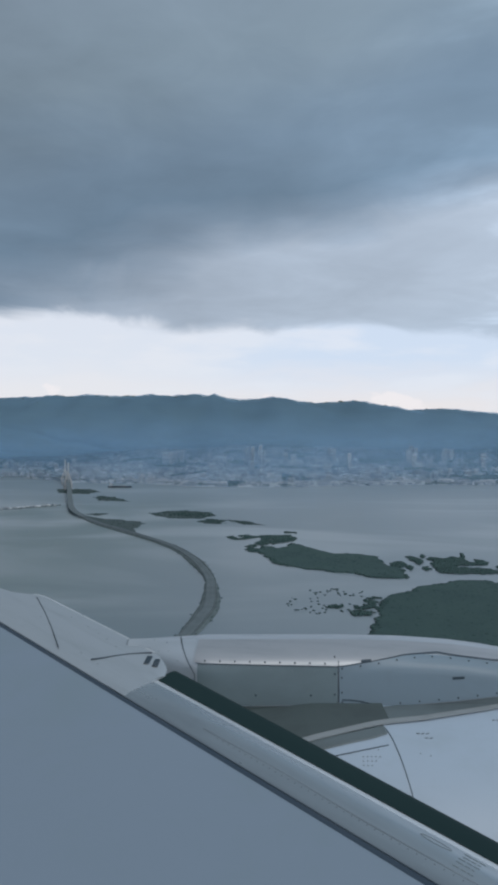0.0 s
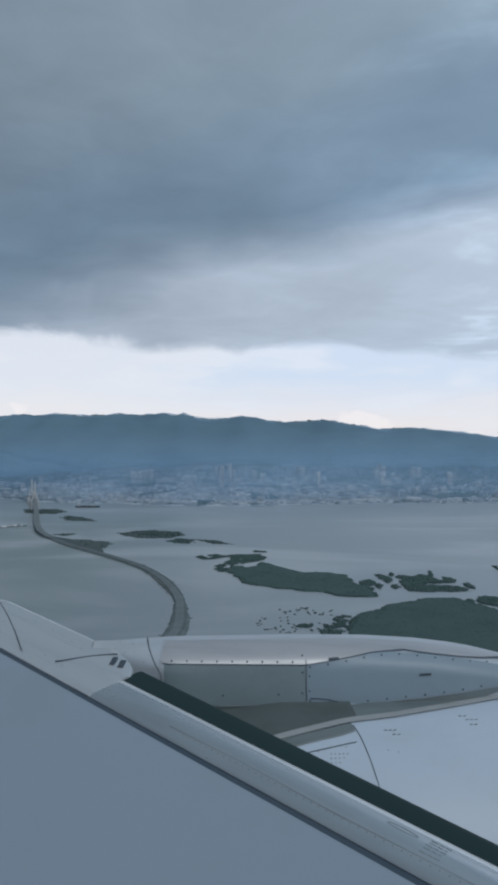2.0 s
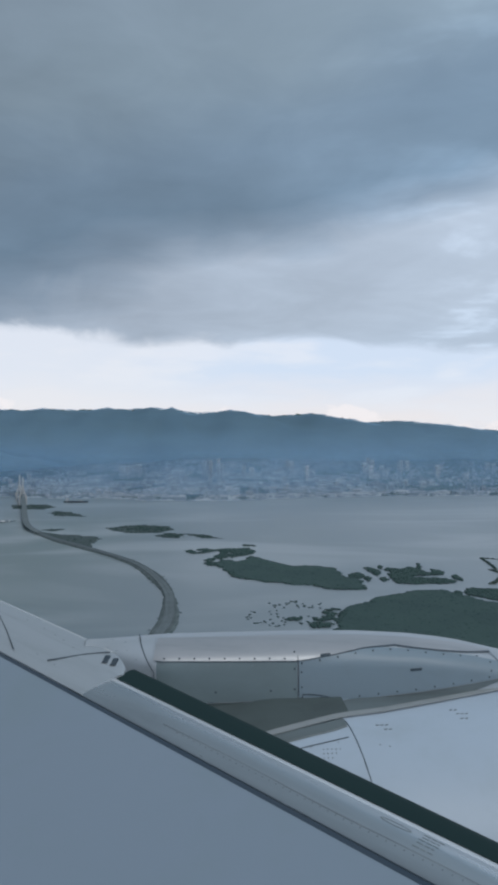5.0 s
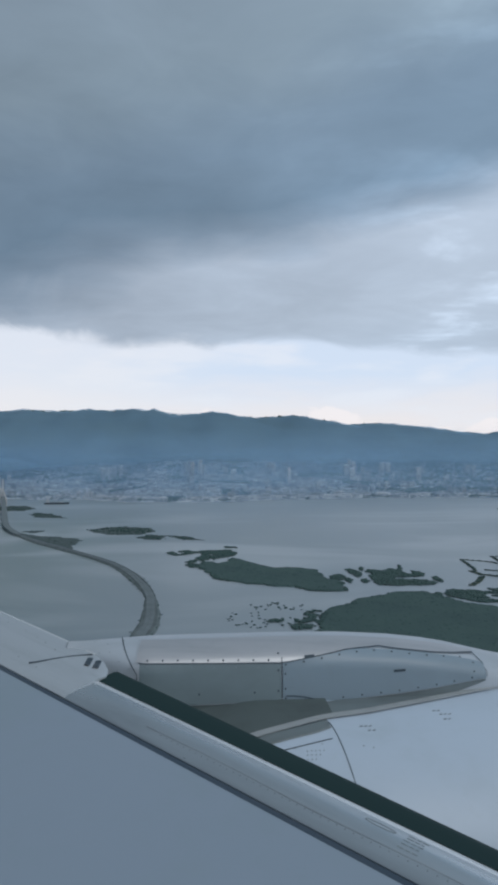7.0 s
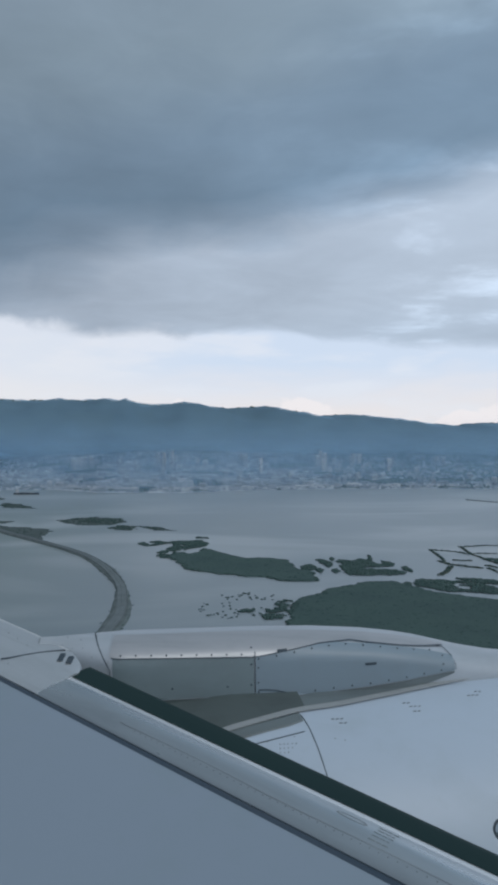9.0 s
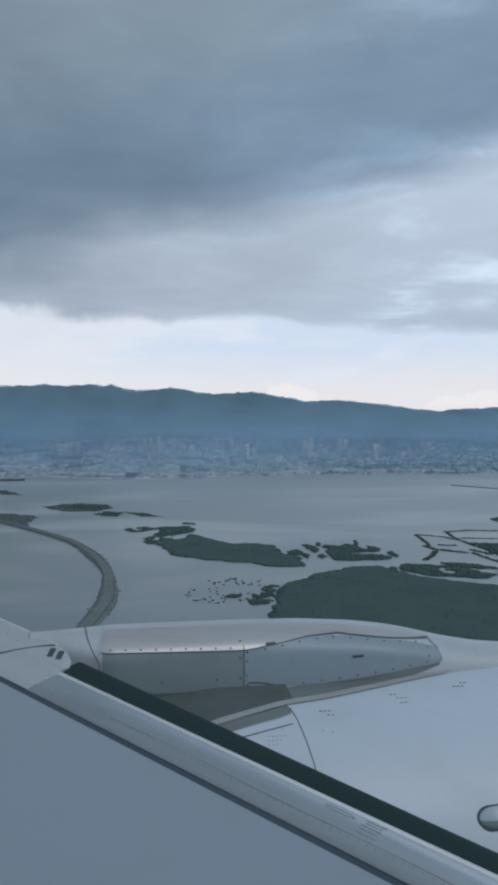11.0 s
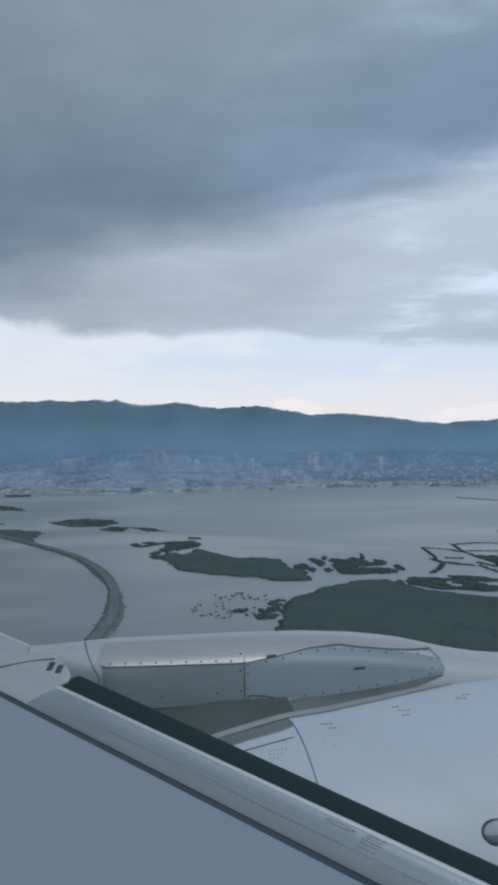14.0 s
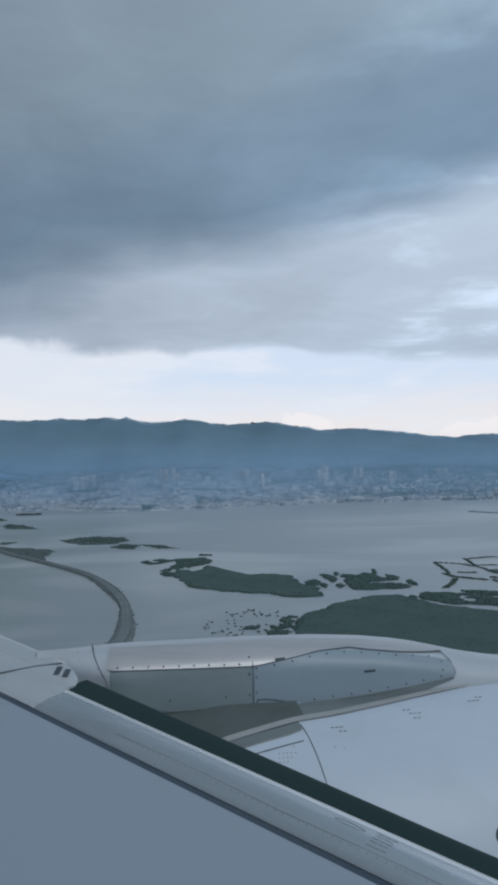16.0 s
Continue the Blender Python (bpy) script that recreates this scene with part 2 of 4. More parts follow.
def hill_material():
    m, t, p = material("forested_hill", (0.04, 0.075, 0.06), 0.85, spec=0.1)
    co = obj_co(t)
    a = noise_tex(t, vec_scale(t, co, (1, 1, 2)), 0.006, 6.0, 0.6)
    b = noise_tex(t, co, 0.05, 4.0, 0.6)
    col = mix_colour(t, map_range(t, a, 0.4, 0.62), (0.032, 0.065, 0.06), (0.055, 0.085, 0.06))
    col = mix_colour(t, map_range(t, b, 0.5, 0.75, 0, 0.6), col, (0.022, 0.045, 0.045))
    sep = t.nodes.new("ShaderNodeSeparateXYZ")
    t.links.new(co, sep.inputs[0])
    town = map_range(t, sep.outputs[2], 40, 105, 1.0, 0.0)
    col = mix_colour(t, town, col, mix_colour(t, map_range(t, b, 0.4, 0.6), (0.10, 0.13, 0.12), (0.055, 0.09, 0.075)))
    t.links.new(col, p.inputs["Base Color"])
    bump(t, p, b, 0.6, 6.0)
    return m


def wall_material(name, a, b):
    m, t, p = material(name, a, 0.75, spec=0.3)
    info = t.nodes.new("ShaderNodeObjectInfo")
    geo = t.nodes.new("ShaderNodeNewGeometry")
    f = math_node(t, "FRACT", math_node(t, "ADD", info.outputs["Random"], geo.outputs["Random Per Island"]))
    col = mix_colour(t, f, a, b)
    col = mix_colour(t, map_range(t, noise_tex(t, obj_co(t), 0.3, 4.0), 0.5, 0.75, 0, 0.35), col, (0.2, 0.2, 0.2))
    t.links.new(col, p.inputs["Base Color"])
    return m


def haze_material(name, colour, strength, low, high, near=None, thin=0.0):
    """Blue sheet standing in for distance haze, lit by the sky: it scatters a part of the light and lets the rest
    through.
    """
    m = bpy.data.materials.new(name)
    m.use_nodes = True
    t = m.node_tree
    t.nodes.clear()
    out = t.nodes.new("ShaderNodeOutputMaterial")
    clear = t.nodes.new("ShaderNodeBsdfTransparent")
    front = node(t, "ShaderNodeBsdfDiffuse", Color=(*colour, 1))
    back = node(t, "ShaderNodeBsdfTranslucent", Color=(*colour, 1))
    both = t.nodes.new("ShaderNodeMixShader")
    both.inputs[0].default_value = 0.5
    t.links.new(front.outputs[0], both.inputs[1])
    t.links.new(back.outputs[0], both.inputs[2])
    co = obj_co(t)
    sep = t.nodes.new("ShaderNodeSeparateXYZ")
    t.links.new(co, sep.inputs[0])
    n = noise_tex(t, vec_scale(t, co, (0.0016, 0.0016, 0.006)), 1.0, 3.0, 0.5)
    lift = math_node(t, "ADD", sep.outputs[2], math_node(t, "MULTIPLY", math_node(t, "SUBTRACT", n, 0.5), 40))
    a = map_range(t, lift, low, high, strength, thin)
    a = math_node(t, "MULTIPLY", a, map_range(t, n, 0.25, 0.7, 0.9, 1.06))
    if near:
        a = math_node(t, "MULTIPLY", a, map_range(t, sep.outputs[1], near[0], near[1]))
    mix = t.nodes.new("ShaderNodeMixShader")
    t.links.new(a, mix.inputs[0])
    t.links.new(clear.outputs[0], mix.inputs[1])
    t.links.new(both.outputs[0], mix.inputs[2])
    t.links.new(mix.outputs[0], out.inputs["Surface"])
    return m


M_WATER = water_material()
M_HILL = hill_material()
M_LEAF = leaf_material("mangrove_leaves", (0.040, 0.076, 0.072), (0.046, 0.084, 0.077))
M_MUD = earth_material("mud", (0.085, 0.115, 0.12), (0.055, 0.08, 0.08))
M_DIKE = earth_material("dike_earth", (0.06, 0.07, 0.055), (0.04, 0.06, 0.04))
M_BANK = earth_material("embankment", (0.135, 0.168, 0.175), (0.088, 0.115, 0.12))
M_ROAD = earth_material("road_concrete", (0.155, 0.19, 0.205), (0.13, 0.16, 0.172))
M_WALL = wall_material("building_wall", (0.68, 0.71, 0.74), (0.22, 0.26, 0.30))
M_TOWER = wall_material("tower_wall", (0.80, 0.82, 0.84), (0.52, 0.56, 0.60))
M_ROOF = wall_material("tin_roof", (0.58, 0.60, 0.63), (0.12, 0.15, 0.17))
M_GLASS = wall_material("window_bands", (0.08, 0.10, 0.13), (0.14, 0.17, 0.2))
M_CONC = earth_material("pylon_concrete", (0.50, 0.51, 0.51), (0.40, 0.41, 0.42), 0.2)
M_HULL = earth_material("hull_paint", (0.05, 0.075, 0.10), (0.04, 0.055, 0.07), 0.2)


# ---- building helpers ----
def mesh_of(name, verts, faces, mat, smooth=False):
    me = bpy.data.meshes.new(name)
    me.from_pydata([tuple(v) for v in verts], [], faces)
    me.materials.append(mat)
    if smooth:
        me.polygons.foreach_set("use_smooth", [True] * len(me.polygons))
    me.update()
    return me


def part(name, me, parent, label="", place=None):
    ob = new(name, me)
    if parent is not None:
        ob.parent = parent
    if place is not None:
        ob.matrix_basis = place
    if label:
        ob["label"] = label
    return ob


def empty(name, x, y, z):
    ob = new(name)
    ob.empty_display_size = 0.5
    ob.matrix_world = pose(x, y, z)
    return ob


def grid_faces(nu, nv, flip=False, wrap=False):
    out = []
    for i in range(nu - 1):
        for j in range(nv if wrap else nv - 1):
            k = (j + 1) % nv
            q = (i * nv + j, i * nv + k, (i + 1) * nv + k, (i + 1) * nv + j)
            out.append(q[::-1] if flip else q)
    return out


def boxes_mesh(name, items, mat):
    """Many boxes in one mesh: x, y, z of the base's centre, width, depth, height, turn."""
    it = np.array(items, float)
    cube = np.array([(a, b, c) for c in (0, 1) for a, b in ((-0.5, -0.5), (0.5, -0.5), (0.5, 0.5), (-0.5, 0.5))])
    v = cube[None] * it[:, None, 3:6]
    ca, sa = np.cos(it[:, 6])[:, None], np.sin(it[:, 6])[:, None]
    w = np.stack([v[..., 0] * ca - v[..., 1] * sa, v[..., 0] * sa + v[..., 1] * ca, v[..., 2]], -1) + it[:, None, :3]
    f = np.array([(0, 1, 5, 4), (1, 2, 6, 5), (2, 3, 7, 6), (3, 0, 4, 7), (4, 5, 6, 7)])
    faces = (f[None] + 8 * np.arange(len(it))[:, None, None]).reshape(-1, 4)
    return mesh_of(name, w.reshape(-1, 3).tolist(), faces.tolist(), mat)


# ---- the bay: water, hills, haze ----
def shore_y(x):
    base = np.interp(x, (-3000, -1700, -1100, -780, -520, -360, -185, -2, 104, 288, 548, 788, 1200, 1800, 3000), (3300, 2950, 2650, 2360, 2310, 2200, 2165, 2220, 2267, 2315, 2340, 2294, 2400, 2600, 2800))
    return base + 14 * math.sin(x * 0.021) + 9 * math.sin(x * 0.057 + 1) + 6 * math.sin(x * 0.13 + 2)


def ridge_height(az):
    """Height of the skyline over the sea, by the tangent of its bearing."""
    k = np.interp(az, (-0.8, -0.5, -0.344, -0.262, -0.165, -0.10, -0.055, 0.007, 0.054, 0.124, 0.187, 0.288, 0.327, 0.40, 0.5, 0.8),
                  (0.050, 0.055, 0.0578, 0.0578, 0.057, 0.0523, 0.0531, 0.0461, 0.0492, 0.0375, 0.0375, 0.025, 0.0234, 0.027, 0.022, 0.016))
    return 150 + 4450 * k


def land_height(x, y):
    az, r = x / y, y
    s = shore_y(x)
    if r < s:
        return 1.5 - (s - r) * 0.4
    plain = 1.5 + 92 * min((r - s) / 1150, 1.0) ** 1.5
    t = max(0.0, min(1.25, (r - 3250) / 1200))
    top = ridge_height(az)
    spur = noise.fractal((x * 0.0045, y * 0.0022, 3.3), 1.0, 2.0, 5)
    rise = t * t * (3 - 2 * t) if t < 1 else 1 - 2.2 * (t - 1)
    bumpy = 1 + 0.42 * spur * t * (1.0 - min(t, 1.0)) * 2.2
    crest = (8 * noise.fractal((x * 0.012, 0.5, 1.0), 0.8, 2.2, 5) + 9 * noise.fractal((x * 0.045, y * 0.01, 1.0), 0.7, 2.2, 4)) * min(t, 1)
    return plain + (top - plain) * rise * bumpy + crest


def build_land():
    na, nr = 900, 110
    verts = []
    for i in range(na):
        az = -0.86 + 1.72 * i / (na - 1)
        # start of the land on this bearing
        y = 2200.0
        for _ in range(12):
            y = shore_y(az * y)
        for j in range(nr):
            f = j / (nr - 1)
            yy = (y - 6) + (4780 / math.sqrt(1 + az * az * 0.55) - (y - 6)) * f
            verts.append((az * yy, yy, land_height(az * yy, yy)))
    land = new("hills", mesh_of("hills", verts, grid_faces(na, nr, flip=True), M_HILL, True))
    tagged(land, "forested blue hills behind the coastal plain", "hills", kind="structure")


def build_water():
    n, rings = 96, (0.0, 60, 200, 500, 900, 1500, 2400, 3600, 4950)
    verts = [(0, 0, 0)]
    for r in rings[1:]:
        verts += [(r * math.cos(a), r * math.sin(a), 0) for a in (2 * math.pi * k / n for k in range(n))]
    faces = [(0, 1 + k, 1 + (k + 1) % n) for k in range(n)]
    for i in range(len(rings) - 2):
        o = 1 + i * n
        faces += [(o + k, o + n + k, o + n + (k + 1) % n, o + (k + 1) % n) for k in range(n)]
    tagged(new("water", mesh_of("water", verts, faces, M_WATER)), "calm grey-green bay water with faint wind streaks and painted far sheen", "water", kind="structure")


def haze_sheet(name, off, height, mat, label):
    """An upright sheet of made-up distance haze that follows the coast, so far inland of it."""
    n, verts = 90, []
    for i in range(n + 1):
        az = -0.75 + 1.5 * i / n
        y = 2300.0
        for _ in range(10):
            y = 0.5 * y + 0.5 * (shore_y(az * y) + off)
        for z in (0.5, height * 0.5, height):
            verts.append((az * y, y, z))
    tagged(new(name, mesh_of(name, verts, grid_faces(n + 1, 3), mat, True)), label, "mist", kind="structure")


# blue of the distance haze, put into the sheets' colour
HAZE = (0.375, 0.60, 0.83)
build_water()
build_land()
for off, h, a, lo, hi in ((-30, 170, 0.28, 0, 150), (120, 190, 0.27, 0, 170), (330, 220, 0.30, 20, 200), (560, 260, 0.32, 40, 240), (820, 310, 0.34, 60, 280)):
    haze_sheet("haze", off, h, haze_material("mist", HAZE, a, lo, hi), "thin blue sheet standing for the distance haze over the far coast")


def slope_haze():
    """Distance haze added as a sheet over the wooded slopes, thickest at their foot."""
    na, nr, verts = 160, 26, []
    for i in range(na):
        az = -0.8 + 1.6 * i / (na - 1)
        for j in range(nr):
            f = j / (nr - 1)
            y = 2900 + 1540 * f
            verts.append((az * y, y, land_height(az * y, y) + 42 * (1 - f) + 3))
    tagged(new("haze", mesh_of("slope_haze", verts, grid_faces(na, nr, flip=True), haze_material("slope_distance_haze", HAZE, 0.68, 120, 330, (2900, 3500), 0.55), True)), "blue sheet standing for the distance haze on the wooded slopes", "mist", kind="structure")


slope_haze()


# ---- mangroves, islets, ponds ----
def icosphere():
    bm = bmesh.new()
    bmesh.ops.create_icosphere(bm, subdivisions=1, radius=1.0)
    v = np.array([x.co[:] for x in bm.verts])
    f = np.array([[w.index for w in x.verts] for x in bm.faces])
    bm.free()
    return v, f


ICO_V, ICO_F = icosphere()
RNG = np.random.default_rng(7)


def clumps_mesh(name, pts, size, mat, flat=0.27):
    """Leafy crowns as many small uneven clumps, joined."""
    pts = np.asarray(pts, float)
    n = len(pts)
    sc = size * RNG.uniform(0.75, 1.2, (n, 1, 1)) * np.stack([RNG.uniform(0.8, 1.25, n), RNG.uniform(0.8, 1.25, n), flat * RNG.uniform(0.6, 1.25, n)], -1)[:, None, :]
    v = ICO_V[None] * (1 + RNG.uniform(-0.2, 0.2, (n, len(ICO_V), 1))) * sc
    a = RNG.uniform(0, 6.28, n)
    ca, sa = np.cos(a)[:, None], np.sin(a)[:, None]
    w = np.stack([v[..., 0] * ca - v[..., 1] * sa, v[..., 0] * sa + v[..., 1] * ca, v[..., 2]], -1)
    w[..., 0] += pts[:, None, 0]
    w[..., 1] += pts[:, None, 1]
    w[..., 2] += pts[:, None, 2]
    faces = (ICO_F[None] + len(ICO_V) * np.arange(n)[:, None, None]).reshape(-1, 3)
    return mesh_of(name, w.reshape(-1, 3).tolist(), faces.tolist(), mat, True)


def inside(poly, x, y):
    px, py = np.array(poly, float).T
    hit = np.zeros(len(x), bool)
    j = len(px) - 1
    for i in range(len(px)):
        cross = ((py[i] > y) != (py[j] > y)) & (x < (px[j] - px[i]) * (y - py[i]) / (py[j] - py[i] + 1e-9) + px[i])
        hit ^= cross
        j = i
    return hit


def scatter(poly, spacing, wobble=10.0, keep=1.0, gaps=0.0):
    p = np.array(poly, float)
    lo, hi = p.min(0) - wobble, p.max(0) + wobble
    gx, gy = np.meshgrid(np.arange(lo[0], hi[0], spacing), np.arange(lo[1], hi[1], spacing))
    x = gx.ravel() + RNG.uniform(-0.5, 0.5, gx.size) * spacing
    y = gy.ravel() + RNG.uniform(-0.5, 0.5, gx.size) * spacing
    nx = np.array([noise.fractal((a * 0.03, b * 0.03, 1.0), 0.8, 2.0, 4) for a, b in zip(x, y)])
    ny = np.array([noise.fractal((a * 0.03, b * 0.03, 9.0), 0.8, 2.0, 4) for a, b in zip(x, y)])
    ok = inside(poly, x + nx * wobble, y + ny * wobble) & (RNG.uniform(0, 1, len(x)) < keep)
    if gaps > 0:
        ok &= (nx + 0.6 * ny) > -gaps
    return np.stack([x[ok], y[ok]], -1)


def mud_base(name, poly, parent, mat, grow=1.04, height=0.35):
    """A low uneven shoal with sloping margins under the trees."""
    p = np.array(poly, float)
    c = p.mean(0)
    ring = []
    for i in range(len(p)):
        a, b = p[i], p[(i + 1) % len(p)]
        for k in range(6):
            q = a + (b - a) * k / 6
            d = noise.fractal((q[0] * 0.05, q[1] * 0.05, 4.0), 0.8, 2.0, 3) * (16 if grow > 1 else 9)
            u = (q - c) / (np.linalg.norm(q - c) + 1e-6)
            ring.append(q + u * d)
    n = len(ring)
    verts = [(*(c + (q - c) * grow), -0.3) for q in ring] + [(*(c + (q - c) * 0.97), height) for q in ring] 
    faces = [(i, (i + 1) % n, n + (i + 1) % n, n + i) for i in range(n)] + [tuple(range(n, 2 * n))]
    o = c
    verts = [(v[0] - o[0], v[1] - o[1], v[2]) for v in verts]
    return part(name, mesh_of(name, verts, faces, mat), parent)


def islet(name, poly, label, spacing=3.2, size=2.4, wobble=8.0, keep=1.0, gaps=0.0, mud=True, lift=0.6):
    c = np.array(poly, float).mean(0)
    ob = tagged(empty(name, c[0], c[1], 0), label, "islet")
    if mud:
        if spacing > 4:
            mud_base("shoal", poly, ob, M_MUD)
        else:
            mud_base("understorey", poly, ob, M_LEAF, 0.985, 1.25)
    pts = scatter(poly, spacing, wobble, keep, gaps)
    if len(pts):
        z = lift + RNG.uniform(-0.15, 0.2, len(pts)) * size * 0.5
        loc = np.column_stack([pts - c, z])
        tagged(part("mangrove_crown", clumps_mesh("crown", loc, size, M_LEAF), ob, "dense dark green mangrove crowns"), kind="stuff")
    return ob


FOREST = [(53, 595), (63, 667), (75, 698), (94, 713), (104, 729), (127, 746), (148, 764), (162, 770), (183, 773), (188, 758), (199, 735), (210, 713), (236, 690), (270, 669), (317, 650), (333, 627), (353, 579), (345, 500), (100, 470), (40, 540)]
islet("mangrove_island", FOREST, "broad mangrove forest of even dark green crowns on the shallows", 2.0, 2.3, 5)
islet("mangrove_island", [(-69, 990), (-71, 951), (-57, 898), (-37, 851), (-20, 836), (25, 812), (49, 805), (60, 782), (81, 776), (98, 779), (105, 822), (97, 840), (85, 851), (80, 898), (78, 915), (57, 933), (28, 933), (7, 960), (-8, 990), (-18, 1010), (-29, 1021), (-35, 990), (-46, 970)],
      "long dark mangrove islet with ragged edges", 2.2, 2.3, 8)
RIGHT = [(151, 919), (139, 858), (139, 815), (156, 808), (189, 812), (203, 815), (208, 832), (193, 843), (170, 847), (168, 858), (205, 866), (208, 890), (200, 906), (191, 882), (183, 890), (193, 942), (190, 953), (183, 915), (175, 924), (161, 906)]
for poly, text, gap, rag in (
    ([(-77, 1090), (-66, 1109), (-40, 1109), (-22, 1090), (-16, 1066), (-25, 1043), (-45, 1027), (-59, 1000), (-75, 1005), (-79, 1027)], "thin scrubby mangroves behind the larger islet", 0.45, 12),
    ([(-128, 1084), (-120, 1098), (-100, 1103), (-77, 1092), (-84, 1072), (-107, 1055), (-122, 1060)], "thin scrubby mangrove spit beside the larger islet", 0.4, 9),
    ([(-86, 1010), (-80, 1012), (-72, 970), (-60, 930), (-70, 930), (-90, 960)], "ragged fringe of mangroves on a mud flat", 0.1, 12),
    ([(-44, 1133), (-41, 1150), (-26, 1144), (-24, 1126)], "thin streak of scrub in open water", 0.6, 4),
    ([(91, 858), (95, 878), (103, 886), (109, 874), (108, 851), (98, 836)], "round mangrove clump beside the islet's end", 1.0, 3),
    ([(117, 915), (123, 926), (132, 898), (130, 874), (121, 862), (117, 890)], "small ragged mangrove clump in open water", 0.6, 5),
    ([(107, 843), (113, 856), (116, 843), (110, 827)], "small round mangrove clump in open water", 1.0, 2),
    ([(126, 840), (132, 853), (134, 836), (128, 823)], "small round mangrove clump in open water", 1.0, 2),
    ([(135, 924), (139, 936), (140, 919), (136, 908)], "tiny mangrove clump in open water", 1.0, 2),
    ([(141, 906), (147, 921), (150, 906), (142, 892)], "tiny mangrove clump in open water", 1.0, 2),
    ([(213, 858), (219, 868), (221, 843), (215, 827), (211, 840)], "small mangrove clump at an islet's end", 1.0, 3),
    (RIGHT, "ragged mangrove islet round a small lagoon", 0.9, 5),
    ([(189, 758), (196, 769), (199, 758), (194, 744)], "small mangrove clump by the forest's edge", 1.0, 2),
    ([(203, 770), (213, 785), (235, 779), (262, 764), (281, 740), (290, 718), (272, 703), (244, 713), (228, 718), (216, 729), (206, 738), (202, 755)], "dense belt of mangroves along a tidal channel", 0.9, 5),
    ([(254, 786), (273, 787), (296, 768), (305, 751), (297, 746), (268, 759)], "narrow belt of mangroves beside the ponds", 0.9, 4),
    ([(298, 734), (316, 729), (330, 711), (340, 694), (340, 684), (322, 693), (300, 717)], "narrow belt of mangroves beside the ponds", 0.9, 4),
):
    islet("mangrove_islet", poly, text, 2.4, 2.2, rag, 0.97, gap, mud=False)
# ragged pioneers at the forest's edge
for poly in ([(31, 648), (37, 664), (50, 673), (57, 668), (55, 642), (40, 636)], [(49, 677), (56, 686), (64, 680), (58, 671)], [(52, 640), (60, 652), (60, 622), (52, 618)], [(26, 620), (30, 631), (52, 626), (54, 612), (38, 610)], [(14, 640), (18, 650), (27, 648), (24, 638)]):
    islet("mangrove_islet", poly, "ragged clump of young mangroves off the forest's edge", 2.0, 1.9, 7, 0.9, 0.35, mud=False)
for poly, text, keep, gap in (
    ([(-26, 669), (5, 690), (32, 655), (28, 610), (0, 606), (-22, 630)], "loose scatter of young mangroves on a mud flat", 0.065, 0.0),
    ([(-8, 700), (20, 712), (60, 702), (50, 684), (10, 690)], "thin streak of seedlings on the shallows", 0.10, 0.0),
):
    islet("mangrove_islet", poly, text, 2.4, 1.4, 14, keep, gap, mud=False, lift=0.3)
for poly, text, k in (
    ([(-736, 2050), (-641, 2050), (-584, 1947), (-592, 1871), (-685, 1908)], "flat sandy islet with low scrub", 0.35),
    ([(-541, 1768), (-540, 1818), (-502, 1785), (-426, 1662), (-471, 1676), (-508, 1691)], "low wedge-shaped sandbar with scrub", 0.4),
    ([(-319, 1408), (-307, 1428), (-263, 1461), (-208, 1439), (-187, 1368), (-208, 1330), (-246, 1312), (-285, 1349)], "broken shoal with patches of mangrove", 0.6),
    ([(-203, 1277), (-185, 1312), (-153, 1303), (-161, 1244), (-191, 1252)], "narrow shoal with a dark line of scrub", 0.6),
    ([(-141, 1303), (-121, 1286), (-86, 1236), (-116, 1236), (-133, 1252)], "narrow shoal tapering into open water", 0.6),
    ([(-800, 1130), (-790, 1200), (-690, 1370), (-655, 1390), (-690, 1290)], "dark flat islet covered in scrub", 0.7),
    ([(-441, 1377), (-425, 1399), (-399, 1387), (-416, 1366)], "small mud bank beside the causeway", 0.4),
):
    islet("sandbar", poly, text, 4.6, 2.5, 16, k, 0.4)


def line_points(points, step):
    out = []
    for a, b in zip(points[:-1], points[1:]):
        a, b = np.array(a, float), np.array(b, float)
        n = max(1, int(np.linalg.norm(b - a) / step))
        out += [a + (b - a) * k / n for k in range(n)]
    return out + [np.array(points[-1], float)]


def ribbon(name, line, width, height, parent, mat, z0=-0.3, top=0.7):
    """A bank with a flat top and sloping sides along a line."""
    ln = np.array(line, float)
    tang = np.gradient(ln, axis=0)
    tang /= np.linalg.norm(tang, axis=1)[:, None] + 1e-9
    nor = np.stack([-tang[:, 1], tang[:, 0]], -1)
    w = np.asarray(width, float) * np.ones(len(ln))
    verts = []
    for p, m, ww in zip(ln, nor, w):
        for f, z in ((-0.5, z0), (-0.5 * top, height), (0.5 * top, height), (0.5, z0)):
            verts.append((*(p + m * ww * f), z))
    return part(name, mesh_of(name, verts, grid_faces(len(ln), 4), mat), parent)


POND_AT = (400, 850)


def dike(points, parent, plants, rnd, scrub, wide):
    """An earth bank with uneven scrub along it."""
    ln = [(p[0] - POND_AT[0], p[1] - POND_AT[1]) for p in line_points(points, 5)]
    ln = [(x + rnd.uniform(-0.9, 0.9), y + rnd.uniform(-1.2, 1.2)) for x, y in ln]
    ribbon("dike", ln, wide, rnd.uniform(0.4, 0.8), parent, M_DIKE)
    for x, y in line_points(ln, 1.3):
        if rnd.random() < scrub * (0.35 + 0.65 * (noise.noise((x * 0.06, y * 0.06, 2.0)) > -0.15)):
            plants.append((x + rnd.uniform(-0.4, 0.4) * wide, y + rnd.uniform(-0.5, 0.5) * wide, rnd.uniform(0.5, 1.2)))


